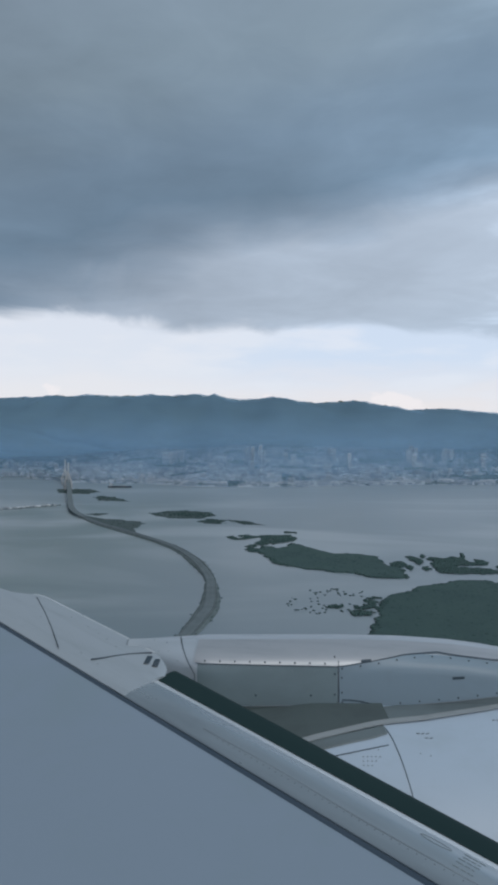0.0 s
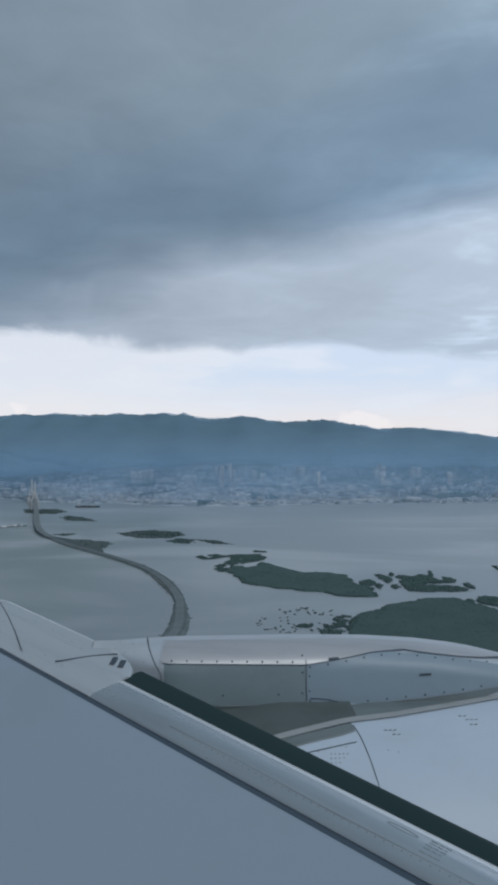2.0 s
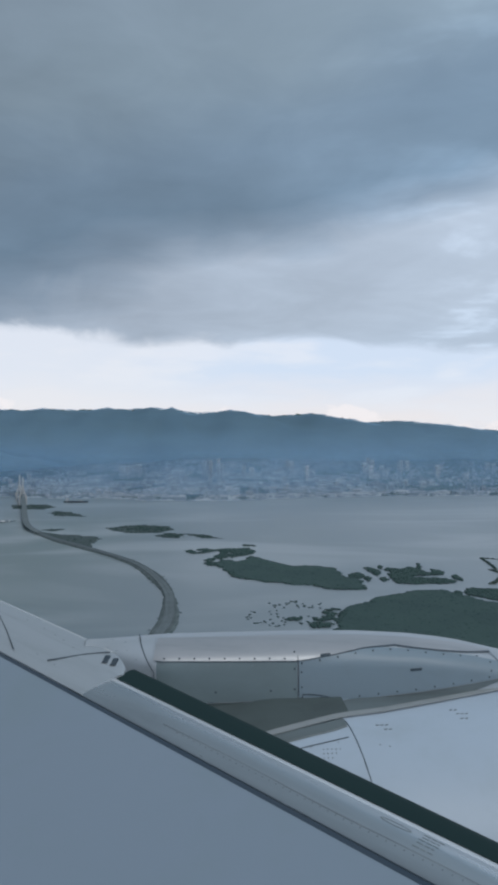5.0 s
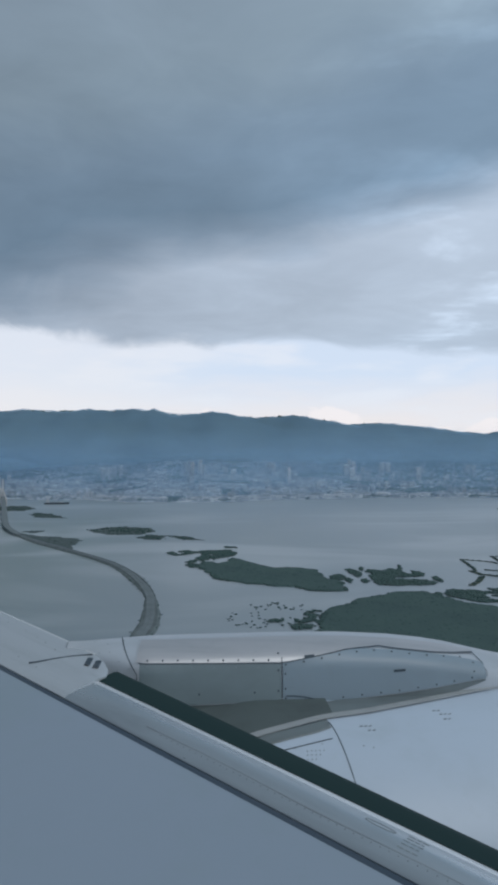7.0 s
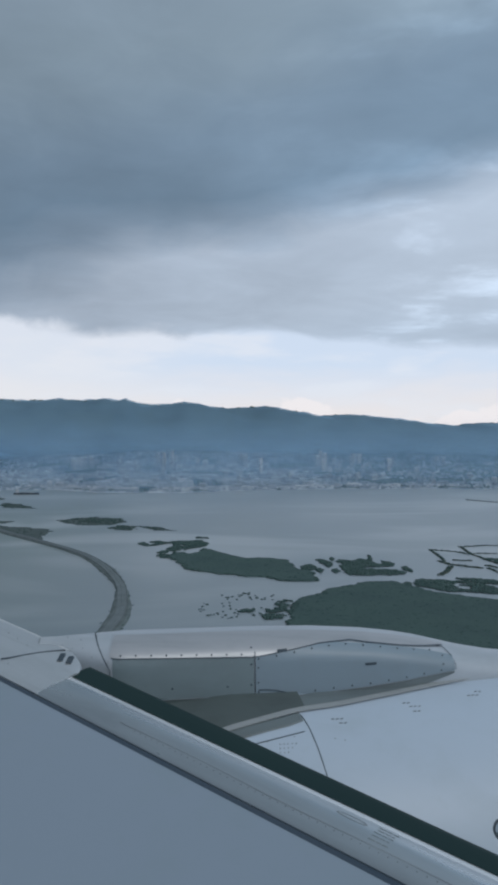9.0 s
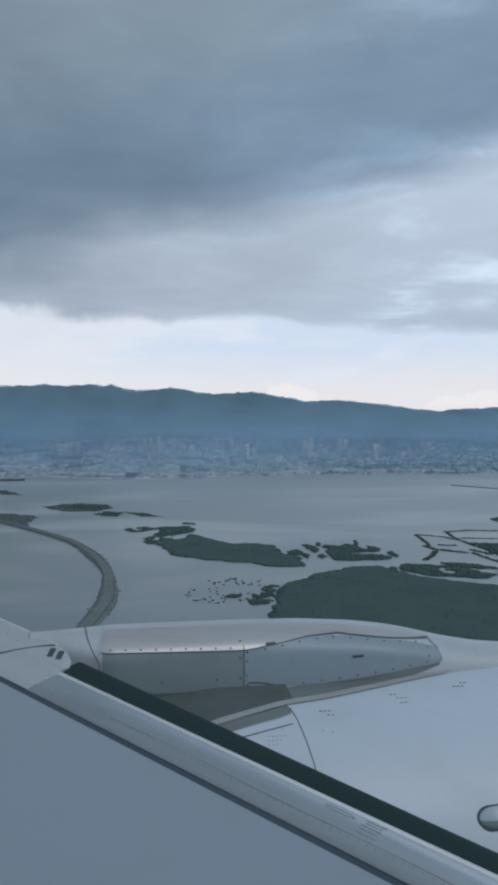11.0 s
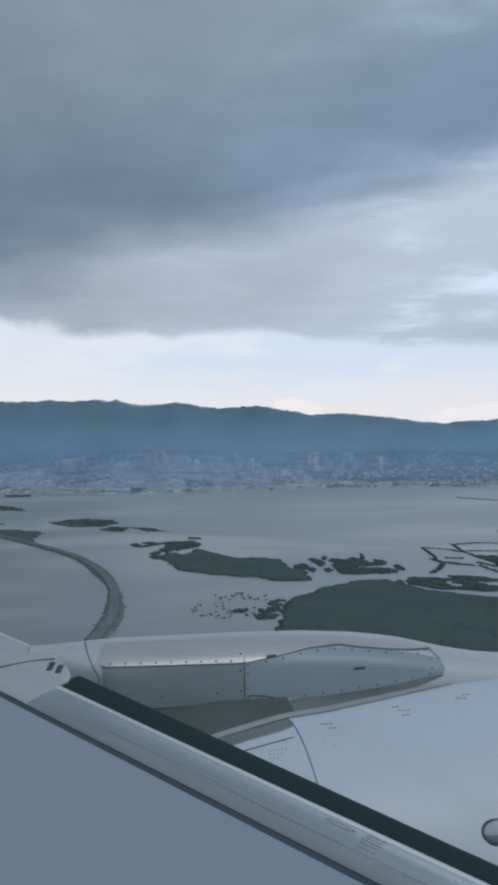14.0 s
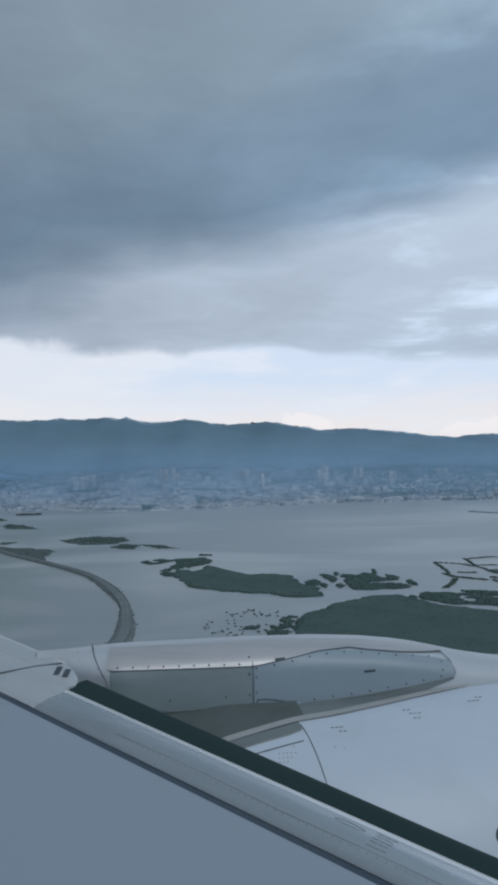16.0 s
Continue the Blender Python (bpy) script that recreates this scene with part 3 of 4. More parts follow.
def fish_ponds():
    """Flooded ponds parted by low overgrown dikes, in an irregular net."""
    rnd = random.Random(11)
    ob = tagged(empty("fish_ponds", *POND_AT, 0), "flooded fish ponds parted by narrow overgrown dikes", "fish ponds")
    plants = []
    # overgrown walls of the outer ponds
    for pts, wide in (
        ([(286, 996), (314, 981), (327, 955)], 3.2), ([(286, 996), (279, 906), (271, 895)], 4.2), ([(270, 905), (276, 877), (297, 858), (306, 849)], 7.0), ([(273, 862), (255, 827), (243, 807)], 8.0),
        ([(290, 909), (313, 902)], 4.0), ([(313, 849), (318, 804), (325, 780), (337, 778)], 5.0), ([(337, 1021), (367, 1033), (384, 1036), (415, 1025), (424, 991), (433, 974)], 3.2),
        ([(337, 1023), (330, 954), (333, 912), (339, 861), (340, 830), (345, 794), (351, 773)], 4.5), ([(318, 871), (332, 838), (341, 860)], 5.0), ([(347, 767), (350, 731), (340, 694)], 3.5),
    ):
        dike(pts, ob, plants, rnd, 0.95, wide)
    # barer dikes further in
    for pts in (
        [(334, 963), (357, 960), (387, 955), (425, 955)], [(389, 955), (390, 917)], [(451, 1061), (479, 1021), (509, 1010)], [(442, 988), (470, 968), (470, 948)], [(429, 954), (450, 931), (471, 928), (509, 942), (522, 965)],
        [(509, 942), (503, 905), (520, 894), (546, 908)], [(439, 914), (464, 902), (492, 898)], [(435, 855), (463, 868), (496, 888)], [(437, 847), (450, 822), (487, 814), (517, 806), (541, 796)],
    ):
        dike(pts, ob, plants, rnd, 0.6, 2.2)
    for pts in (
        [(411, 851), (431, 825)], [(408, 828), (419, 798), (447, 797)], [(419, 798), (414, 759)], [(385, 772), (415, 785)], [(452, 804), (452, 760), (449, 739)], [(470, 809), (474, 770)],
        [(380, 763), (414, 753), (445, 736), (474, 751), (505, 753)], [(447, 774), (474, 770), (508, 779)], [(354, 703), (378, 722), (407, 750)], [(362, 669), (382, 666), (411, 729)], [(380, 655), (409, 688), (440, 720)],
        [(385, 640), (410, 651), (446, 684)], [(417, 728), (434, 698), (448, 697)], [(408, 651), (427, 638)],
    ):
        dike(pts, ob, plants, rnd, 0.7, 2.0)
    tagged(part("dike_scrub", clumps_mesh("dike_scrub", plants, 1.5, M_LEAF), ob, "dark scrub growing along the dikes"), kind="stuff")


fish_ponds()
for poly, text in (
    ([(457, 1160), (481, 1186), (507, 1174), (528, 1113), (561, 1135), (598, 1136), (616, 1084), (620, 1045), (603, 1024), (562, 1002), (530, 1001), (513, 1027), (484, 1043), (456, 1085)], "dark mangrove belt beyond the fish ponds"),
    ([(335, 916), (387, 913), (435, 897), (437, 871), (416, 858), (406, 828), (381, 821), (387, 785), (382, 772), (349, 780), (339, 830), (342, 868)], "dense dark mangrove block between the ponds"),
    ([(364, 668), (376, 662), (392, 620), (398, 566), (388, 563), (377, 601), (358, 652)], "long mangrove belt beside a channel"),
    ([(444, 734), (470, 739), (519, 739), (508, 711), (479, 698), (460, 674), (448, 671), (443, 692)], "dense mangrove block among the dikes"),
    ([(395, 630), (429, 627), (428, 610), (462, 592), (455, 574), (418, 578), (393, 606)], "dense mangrove block among the dikes"),
    ([(455, 646), (495, 678), (469, 611), (447, 614)], "dense mangrove block among the dikes"),
):
    islet("mangrove_islet", poly, text, 2.8, 2.3, 5, 0.97, 0.9, mud=False)


# ---- causeway and bridge ----
CURVE = [(-1180, 2545), (-1005, 2519), (-900, 2475), (-830, 2360), (-785, 2243), (-742, 2130), (-696, 2015), (-600, 1745), (-535, 1560), (-477, 1408), (-417, 1303), (-360, 1213), (-301, 1135), (-248, 1060), (-213, 1010), (-178, 951), (-149, 886), (-124, 815), (-107, 752), (-99, 703), (-93, 655), (-91, 610), (-96, 520)]


def smooth_line(pts, step=9.0):
    p = np.array(pts, float)
    out = []
    for i in range(len(p) - 1):
        a, b, c, d = p[max(i - 1, 0)], p[i], p[i + 1], p[min(i + 2, len(p) - 1)]
        n = max(2, int(np.linalg.norm(c - b) / step))
        for k in range(n):
            t = k / n
            out.append(0.5 * (2 * b + (c - a) * t + (2 * a - 5 * b + 4 * c - d) * t * t + (3 * b - a - 3 * c + d) * t ** 3))
    return np.array(out + [p[-1]])


LINE = smooth_line(CURVE)


def cable(name, a, b, r, parent, mat):
    a, b = Vector(a), Vector(b)
    bm = bmesh.new()
    bmesh.ops.create_cone(bm, cap_ends=True, segments=6, radius1=r, radius2=r, depth=(b - a).length)
    me = bpy.data.meshes.new(name)
    bm.to_mesh(me)
    bm.free()
    me.materials.append(mat)
    q = (b - a).to_track_quat("Z", "Y").to_matrix().to_4x4()
    return part(name, me, parent, place=Matrix.Translation((a + b) / 2) @ q)


def beams_mesh(name, beams, mat):
    """Tapered square beams, each from one point to another with a half width at either end."""
    verts, faces = [], []
    for a, b, ra, rb in beams:
        a, b = Vector(a), Vector(b)
        d = (b - a).normalized()
        u = d.cross(Vector((0, 1, 0))).normalized()
        v = d.cross(u)
        o = len(verts)
        for p, r in ((a, ra), (b, rb)):
            verts += [p + u * r + v * r, p - u * r + v * r, p - u * r - v * r, p + u * r - v * r]
        faces += [(o + q, o + (q + 1) % 4, o + 4 + (q + 1) % 4, o + 4 + q) for q in range(4)] + [(o + 3, o + 2, o + 1, o), (o + 4, o + 5, o + 6, o + 7)]
    return mesh_of(name, verts, faces, mat)


def build_causeway():
    low = LINE[LINE[:, 1] < 1330]
    ob = tagged(empty("causeway", -200, 950, 0), "long curved causeway of pale fill with a concrete road on top", "causeway")
    rel = low - np.array((-200, 950))
    wide = 17 + 3 * np.sin(low[:, 1] * 0.023) + 4 * np.array([noise.fractal((v * 0.03, 0.5, 0.0), 0.8, 2.0, 4) for v in low[:, 1]])
    ribbon("embankment", rel, wide, 1.6, ob, M_BANK, top=0.72)
    ribbon("road", rel, 9.0, 2.0, ob, M_ROAD, 1.5, 0.96)
    ribbon("median", rel, 0.8, 2.3, ob, M_ROAD, 1.9, 0.8)
    for side in (-1, 1):
        t = np.gradient(rel, axis=0)
        t /= np.linalg.norm(t, axis=1)[:, None]
        off = rel + np.stack([-t[:, 1], t[:, 0]], -1) * 4.6 * side
        ribbon("parapet", off, 0.4, 2.6, ob, M_ROAD, 1.9, 0.8)
    pts = []
    for p, w in zip(rel, wide):
        for side in (-1, 1):
            if RNG.uniform() < 0.35:
                pts.append((p[0] + side * (w * 0.44 + RNG.uniform(-1.5, 2)), p[1] + RNG.uniform(-5, 5), 0.9))
    tagged(part("verge_scrub", clumps_mesh("verge_scrub", pts, 1.5, M_LEAF), ob, "dark scrub along the banks"), kind="stuff")
    spit = [(-431, 1349), (-389, 1312), (-341, 1286), (-303, 1261), (-294, 1236), (-290, 1169), (-282, 1120), (-355, 1205)]
    islet("sandbar", spit, "sandy work area beside the causeway", 9.0, 1.8, 6, 0.25, 0.3)


def build_bridge():
    high = LINE[LINE[:, 1] >= 1310]
    o = np.array((-556, 1722))
    ob = tagged(empty("cable_stayed_bridge", o[0], o[1], 0), "long pale concrete bridge on piers with two cable-stayed towers", "bridge")
    rel = high - o
    rise = np.interp(high[:, 1], (1310, 1480, 1850, 2000, 2250, 2545), (2.2, 10, 24, 26, 26, 7))
    t = np.gradient(rel, axis=0)
    t /= np.linalg.norm(t, axis=1)[:, None]
    nor = np.stack([-t[:, 1], t[:, 0]], -1)
    verts = []
    for p, m, z in zip(rel, nor, rise):
        for f, dz in ((-6, 0), (-6, 0.9), (6, 0.9), (6, 0), (3, -1.5), (-3, -1.5)):
            verts.append((*(p + m * f), z + dz))
    part("deck", mesh_of("deck", verts, grid_faces(len(rel), 6, wrap=True), M_ROAD), ob)
    pier = boxes_mesh("pier", [(0, 0, -1, 7, 2.2, 1, 0)], M_CONC)
    for k in range(2, len(rel) - 1, 3):
        a = math.atan2(t[k, 1], t[k, 0]) + math.pi / 2
        part("pier", pier, ob, place=pose(rel[k, 0], rel[k, 1], 0, 0, 0, math.degrees(a)) @ Matrix.Diagonal((1, 1, rise[k] - 0.6, 1)))
    for y in (2015, 2243):
        k = int(np.argmin(abs(high[:, 1] - y)))
        a = math.atan2(t[k, 1], t[k, 0]) + math.pi / 2
        tower = part("tower", beams_mesh("spire", [((0, 0, 44), (0, 0, 80), 2.1, 1.3)], M_CONC), ob, "slender pale concrete tower", pose(rel[k, 0], rel[k, 1], 0, 0, 0, math.degrees(a)))
        for side in (-1, 1):
            part("tower_leg", beams_mesh("tower_leg", [((side * 9.0, 0, -1), (side * 9.5, 0, 22), 2.0, 1.7), ((side * 9.5, 0, 22), (side * 1.2, 0, 47), 1.7, 1.4)], M_CONC), tower)
        part("cross_beam", beams_mesh("cross_beam", [((-9.5, 0, 21.5), (9.5, 0, 21.5), 1.3, 1.3)], M_CONC), tower)
        for side in (-1, 1):
            for d in range(2, 9):
                kk = min(max(k + side * d, 0), len(rel) - 1)
                cable("cable", (rel[k, 0], rel[k, 1], 42 + 3.8 * d), (rel[kk, 0], rel[kk, 1], rise[kk] + 0.9), 0.22, ob, M_CONC)


build_causeway()
build_bridge()


# ---- city ----
def tower_mesh(name, w, d, h, floors, wall):
    """A block whose window bands lie back between the floor slabs."""
    fh = (h - 2) / floors
    levels = [(-4, 0.0), (2, 0.0)]
    for k in range(floors):
        z = 2 + fh * k
        levels += [(z + 0.01, 0.45), (z + fh * 0.55, 0.45), (z + fh * 0.56, 0.0), (z + fh, 0.0)]
    levels += [(h + 0.8, 0.0), (h + 0.8, 0.4), (h, 0.4)]
    verts = []
    for z, inset in levels:
        a, b = w / 2 - inset, d / 2 - inset
        verts += [(-a, -b, z), (a, -b, z), (a, b, z), (-a, b, z)]
    n = len(levels)
    body = mesh_of(name, verts, grid_faces(n, 4, wrap=True) + [tuple(range(4 * n - 4, 4 * n))], wall)
    glass = boxes_mesh(name + "_glazing", [(0, 0, 1, w - 0.8, d - 0.8, h - 1.5, 0)], M_GLASS)
    return body, glass, boxes_mesh(name + "_roof", [(w * 0.1, 0, h - 0.2, w * 0.4, d * 0.45, 3.0, 0)], M_ROOF)


def block(kind, label, w, d, h, floors):
    a, b, c = tower_mesh(kind, w, d, h, floors, M_TOWER if h > 30 else M_WALL)
    ob = new(kind, a)
    part("glazing", b, ob, "dark window bands")
    part("plant_room", c, ob)
    return tagged(ob, label, "building", "buildings of the city")


def set_block(ob, x, y, turn, first):
    z = land_height(x, y)
    m = pose(x, y, z, 0, 0, turn)
    if first:
        ob.matrix_world = m
        return ob
    return copy_thing(ob, m)


def build_city():
    rnd = random.Random(5)
    used = set()
    talls = [block("apartment_tower", "tall pale apartment tower in the hazy city", *s) for s in ((13, 12, 62, 20), (16, 14, 48, 15), (11, 11, 74, 24), (20, 13, 40, 13))]
    mids = [block("office_building", "mid-rise concrete building in the hazy city", *s) for s in ((22, 14, 18, 5), (28, 16, 13, 4), (16, 14, 24, 7), (34, 18, 10, 3))]
    sheds = [block("warehouse", "broad low warehouse with a pale metal roof", *s) for s in ((46, 22, 7, 1), (34, 16, 6, 1))]

    def put(ob, x, y, turn):
        set_block(ob, x, y, turn, ob.name not in used)
        used.add(ob.name)

    # marked groups of towers: bearing, distance, how many
    for az, y, n, kinds in ((-0.088, 2780, 4, (2, 0)), (-0.066, 2820, 3, (0, 2)), (0.046, 2720, 1, (0,)), (0.132, 3080, 5, (1, 3, 0)), (0.145, 2960, 3, (0, 1)), (0.03, 3050, 3, (1, 3)), (0.235, 2900, 3, (0, 1)),
                            (-0.13, 2800, 3, (1, 3)), (-0.19, 3020, 3, (0, 1)), (-0.21, 3000, 2, (1, 3)), (0.18, 3100, 3, (1, 3)), (0.30, 3000, 3, (0, 1)), (-0.03, 2850, 2, (3, 1))):
        for k in range(n):
            yy = y + rnd.uniform(-60, 60)
            put(talls[rnd.choice(kinds)], (az + rnd.uniform(-0.008, 0.008)) * yy, yy, rnd.uniform(-20, 20))
    count = 0
    while count < 190:
        az = rnd.gauss(-0.03, 0.24)
        y = 2250 + 1080 * rnd.random() ** 1.1
        x = az * y
        if y < shore_y(x) + 20 or abs(az) > 0.6:
            continue
        put(rnd.choice(mids), x, y, rnd.uniform(-25, 25))
        count += 1
    count = 0
    while count < 46:
        x = rnd.uniform(-1100, 1300)
        y = shore_y(x) + rnd.uniform(14, 90)
        put(rnd.choice(sheds), x, y, rnd.uniform(-12, 12))
        count += 1
    low, roofs = [], []
    while len(low) < 9000:
        az = rnd.gauss(-0.02, 0.27)
        y = 2215 + 1180 * rnd.random() ** 1.3
        x = az * y
        if y < shore_y(x) + 6 or abs(az) > 0.7:
            continue
        if noise.noise((x * 0.006, y * 0.006, 0.0)) < -0.18 or (az > 0.1 and rnd.random() < 0.55):
            continue
        w, d, h, a = rnd.uniform(5, 13), rnd.uniform(4, 9), rnd.uniform(2.5, 7), rnd.uniform(-0.5, 0.5)
        z = land_height(x, y)
        low.append((x, y, z - 2, w, d, h + 2, a))
        roofs.append((x, y, z + h, w * 1.08, d * 1.1, 0.5, a))
    town = tagged(empty("town_houses", 0, 0, 0), "dense low houses with tin roofs along the coast", "houses", kind="stuff")
    part("walls", boxes_mesh("house_walls", low, M_WALL), town)
    part("roofs", boxes_mesh("house_roofs", roofs, M_ROOF), town)
    # stilt houses and quays along the water's edge
    quay = []
    for _ in range(420):
        x = rnd.uniform(-1300, 1500)
        quay.append((x, shore_y(x) - rnd.uniform(-4, 14) ** 1, -0.5, rnd.uniform(6, 26), rnd.uniform(4, 8), rnd.uniform(2, 5), rnd.uniform(-0.3, 0.3)))
    tagged(new("waterfront_houses", boxes_mesh("waterfront", quay, M_WALL)), "ragged row of waterfront houses and quays", "houses", kind="stuff")
    trees = []
    while len(trees) < 5200:
        az = rnd.gauss(0, 0.3)
        y = 2230 + 1200 * rnd.random()
        x = az * y
        if y < shore_y(x) + 8 or abs(az) > 0.75:
            continue
        trees.append((x, y, land_height(x, y) + 1.5))
    tagged(new("town_trees", clumps_mesh("town_trees", trees, 4.2, M_LEAF)), "dark tree crowns between the town's houses", "trees", kind="stuff")


build_city()
# stilt houses on the shoal by the bridge
stilt = [(-690 + 125 * k / 60 + random.uniform(-3, 3), 1400 + 158 * k / 60 + random.uniform(-10, 10), -0.3, random.uniform(4, 9), random.uniform(3, 6), random.uniform(2.2, 4.5), random.uniform(-0.4, 0.4)) for k in range(60)]
tagged(new("stilt_houses", boxes_mesh("stilt_houses", stilt, M_WALL)), "row of small stilt houses on a shoal by the bridge", "houses", kind="stuff")
islet("sandbar", [(-705, 1385), (-690, 1425), (-600, 1540), (-555, 1570), (-570, 1535), (-640, 1450)], "thin dark shoal under the stilt houses", 6, 2.2, 10, 0.5, 0.3)


def ship(x, y, turn, length, label):
    ob = tagged(empty("cargo_ship", x, y, 0), label, "ship")
    ob.matrix_world = pose(x, y, 0, 0, 0, turn)
    b, h = length * 0.15, length * 0.06
    verts, st = [], ((-0.5, 0.8), (-0.3, 1.0), (0.25, 1.0), (0.42, 0.6), (0.5, 0.05))
    for u, w in st:
        for s, z in ((-1, h), (-0.8, -0.5), (0.8, -0.5), (1, h)):
            verts.append((u * length, s * w * b / 2, z * (1.15 if u > 0.4 and z > 0 else 1)))
    part("hull", mesh_of("hull", verts, grid_faces(5, 4, wrap=True) + [(0, 1, 2, 3)], M_HULL), ob)
    part("deckhouse", boxes_mesh("deckhouse", [(-0.36 * length, 0, h * 0.9, length * 0.13, b * 0.8, h * 1.5, 0), (-0.36 * length, 0, h * 2.4, length * 0.07, b * 0.5, h * 0.7, 0)], M_WALL), ob)
    part("hatch_covers", boxes_mesh("hatch", [(u * length, 0, h * 0.9, length * 0.14, b * 0.7, h * 0.4, 0) for u in (-0.15, 0.03, 0.21)], M_ROOF), ob)


ship(-575, 2125, 2, 72, "dark cargo ship lying at anchor")
ship(-1030, 2600, -8, 60, "pale cargo ship near the far shore")
def radio_mast(x, y):
    z = land_height(x, y)
    ob = tagged(empty("radio_mast", x, y, z), "thin steel radio mast on the wooded ridge", "mast")
    cable("pole", (0, 0, -6), (0, 0, 24), 0.8, ob, M_CONC)
    cable("aerial", (0, 0, 24), (0, 0, 33), 0.35, ob, M_CONC)
    for h in (12, 19):
        part("platform", boxes_mesh("platform", [(0, 0, h, 5, 5, 0.8, 0)], M_CONC), ob)


radio_mast(-738, 4440)
bw = tagged(empty("breakwater", 700, 1700, 0), "thin dark stone breakwater far out in the bay", "breakwater")
ribbon("stone_bank", [(p[0] - 700, p[1] - 1700) for p in line_points([(625, 1851), (700, 1735), (822, 1560), (960, 1400)], 12)], 6, 1.6, bw, M_BANK)


# ---- the aeroplane ----
BASE = Vector((-1.3686, 3.8951, 148.9080))
S_AX, C_AX, N_AX = Vector((-0.76880, 0.63064, 0.10600)), Vector((0.63948, 0.75817, 0.12743)), Vector((0.0, -0.16576, 0.98617))
plane = tagged(empty("airliner", *BASE), "pale grey airliner wing with metal leading edge and engine in flight", "aeroplane")


def wing(s, c, n=0.0):
    """A point of the wing: along the span outwards, along the chord forwards, off the skin."""
    return S_AX * s + C_AX * c + N_AX * n


def sweep(name, spans, profile, mat, parent, label="", closed=True, smooth=True):
    verts, nv = [], None
    for s in spans:
        pr = profile(s)
        nv = len(pr)
        verts += [wing(s, c, n) for c, n in pr]
    faces = grid_faces(len(spans), nv, wrap=closed)
    if closed:
        faces += [tuple(range(nv))[::-1], tuple(range((len(spans) - 1) * nv, len(spans) * nv))]
    me = mesh_of(name, verts, faces, mat, smooth)
    bm = bmesh.new()
    bm.from_mesh(me)
    bmesh.ops.recalc_face_normals(bm, faces=bm.faces)
    bm.to_mesh(me)
    bm.free()
    if smooth:
        me.set_sharp_from_angle(angle=radians(40))
    return part(name, me, parent, label)


def steps(a, b, n):
    return [a + (b - a) * k / n for k in range(n + 1)]


def camber(c):
    return -0.010 * c * c


def skin_profile(s):
    top = [(c, camber(c)) for c in steps(-3.2, -0.036, 24)]
    return top + [(-0.036, -0.03), (-0.1, -0.20), (-1.5, -0.36), (-3.2, -0.22)]


sweep("wing_skin", steps(-5.2, 2.6, 20), skin_profile, M_SKIN, plane, "smooth grey painted wing skin")
sweep("seal", steps(-5.2, 2.6, 20), lambda s: [(-0.037, -0.012), (-0.012, -0.008), (0.006, -0.012), (0.006, -0.05), (-0.037, -0.05)], M_RUBBER, plane, "dark rubber seal behind the slat")
def sunk(s, profile):
    """The crown of the slat dies away towards its outboard end."""
    f = float(np.interp(s, (-1.15, -0.8, -0.54), (1.0, 0.8, 0.12)))
    return [(c, n * f - 0.0015 * (1 - f) if n > 0 else n) for c, n in profile]


SLAT_TOP = [(0.012, 0.0015), (0.03, 0.0085), (0.05, 0.0155), (0.07, 0.0208), (0.088, 0.0238), (0.103, 0.0245), (0.117, 0.0232), (0.131, 0.0202), (0.145, 0.0163), (0.16, 0.0118), (0.175, 0.0071), (0.1885, 0.0030)]
slat = sweep("slat", steps(-5.2, -0.40, 48), lambda s: sunk(s, [(0.004, -0.03), (0.004, -0.006)] + SLAT_TOP + [(0.1885, -0.05)]),
             M_SLAT, plane, "worn bare metal slat")
# polished edge; a paler colour paints part of its highlight
sweep("leading_edge", steps(-5.2, -0.46, 30), lambda s: sunk(s, [(0.189, -0.02), (0.189, 0.0029), (0.197, 0.0005), (0.2045, -0.0018), (0.211, -0.0034), (0.217, -0.0046), (0.221, -0.0056), (0.223, -0.0075), (0.223, -0.02)]), M_POLISH_GLINT, slat, "polished metal leading edge with a painted highlight")


def nose_profile(s):
    e = float(np.interp(s, (-2.6, -0.6), (0.345, 0.376)))
    return [(0.222, -0.003), (0.27, -0.003), (e - 0.045, -0.005), (e - 0.02, -0.010), (e - 0.006, -0.022), (e, -0.05), (e - 0.03, -0.12), (0.15, -0.16), (0.222, -0.06)]


# lower nose: the dark water it mirrors is painted on
sweep("reflection_dark_nose", steps(-5.2, -0.54, 30), nose_profile,
      M_NOSE, plane, "rounded lower nose of the slat, painted with its dark reflection")


def outboard_edge(s):
    return float(np.interp(s, (-0.56, -0.52, -0.44, -0.33, 0.0, 0.93, 1.19, 1.6, 2.6), (0.27, 0.32, 0.365, 0.402, 0.41, 0.412, 0.28, 0.25, 0.25)))


def outboard_profile(s):
    e = outboard_edge(s)
    return [(0.004, -0.03), (0.004, -0.003), (0.012, 0.001)] + [(0.012 + (e - 0.05) * k / 6, 0.001 + 0.010 * math.sin(math.pi * (k / 6) * 0.75)) for k in range(1, 7)] + [
        (e - 0.018, 0.0055), (e - 0.006, 0.001), (e, -0.012), (e - 0.01, -0.06), (0.1, -0.09)]


outer = sweep("outboard_slat", [-0.56, -0.54, -0.51, -0.47, -0.43, -0.38, -0.33] + steps(-0.25, 0.93, 12) + steps(1.0, 2.6, 10), outboard_profile, M_OUTER, plane, "pale metal slat beyond the engine pylon")


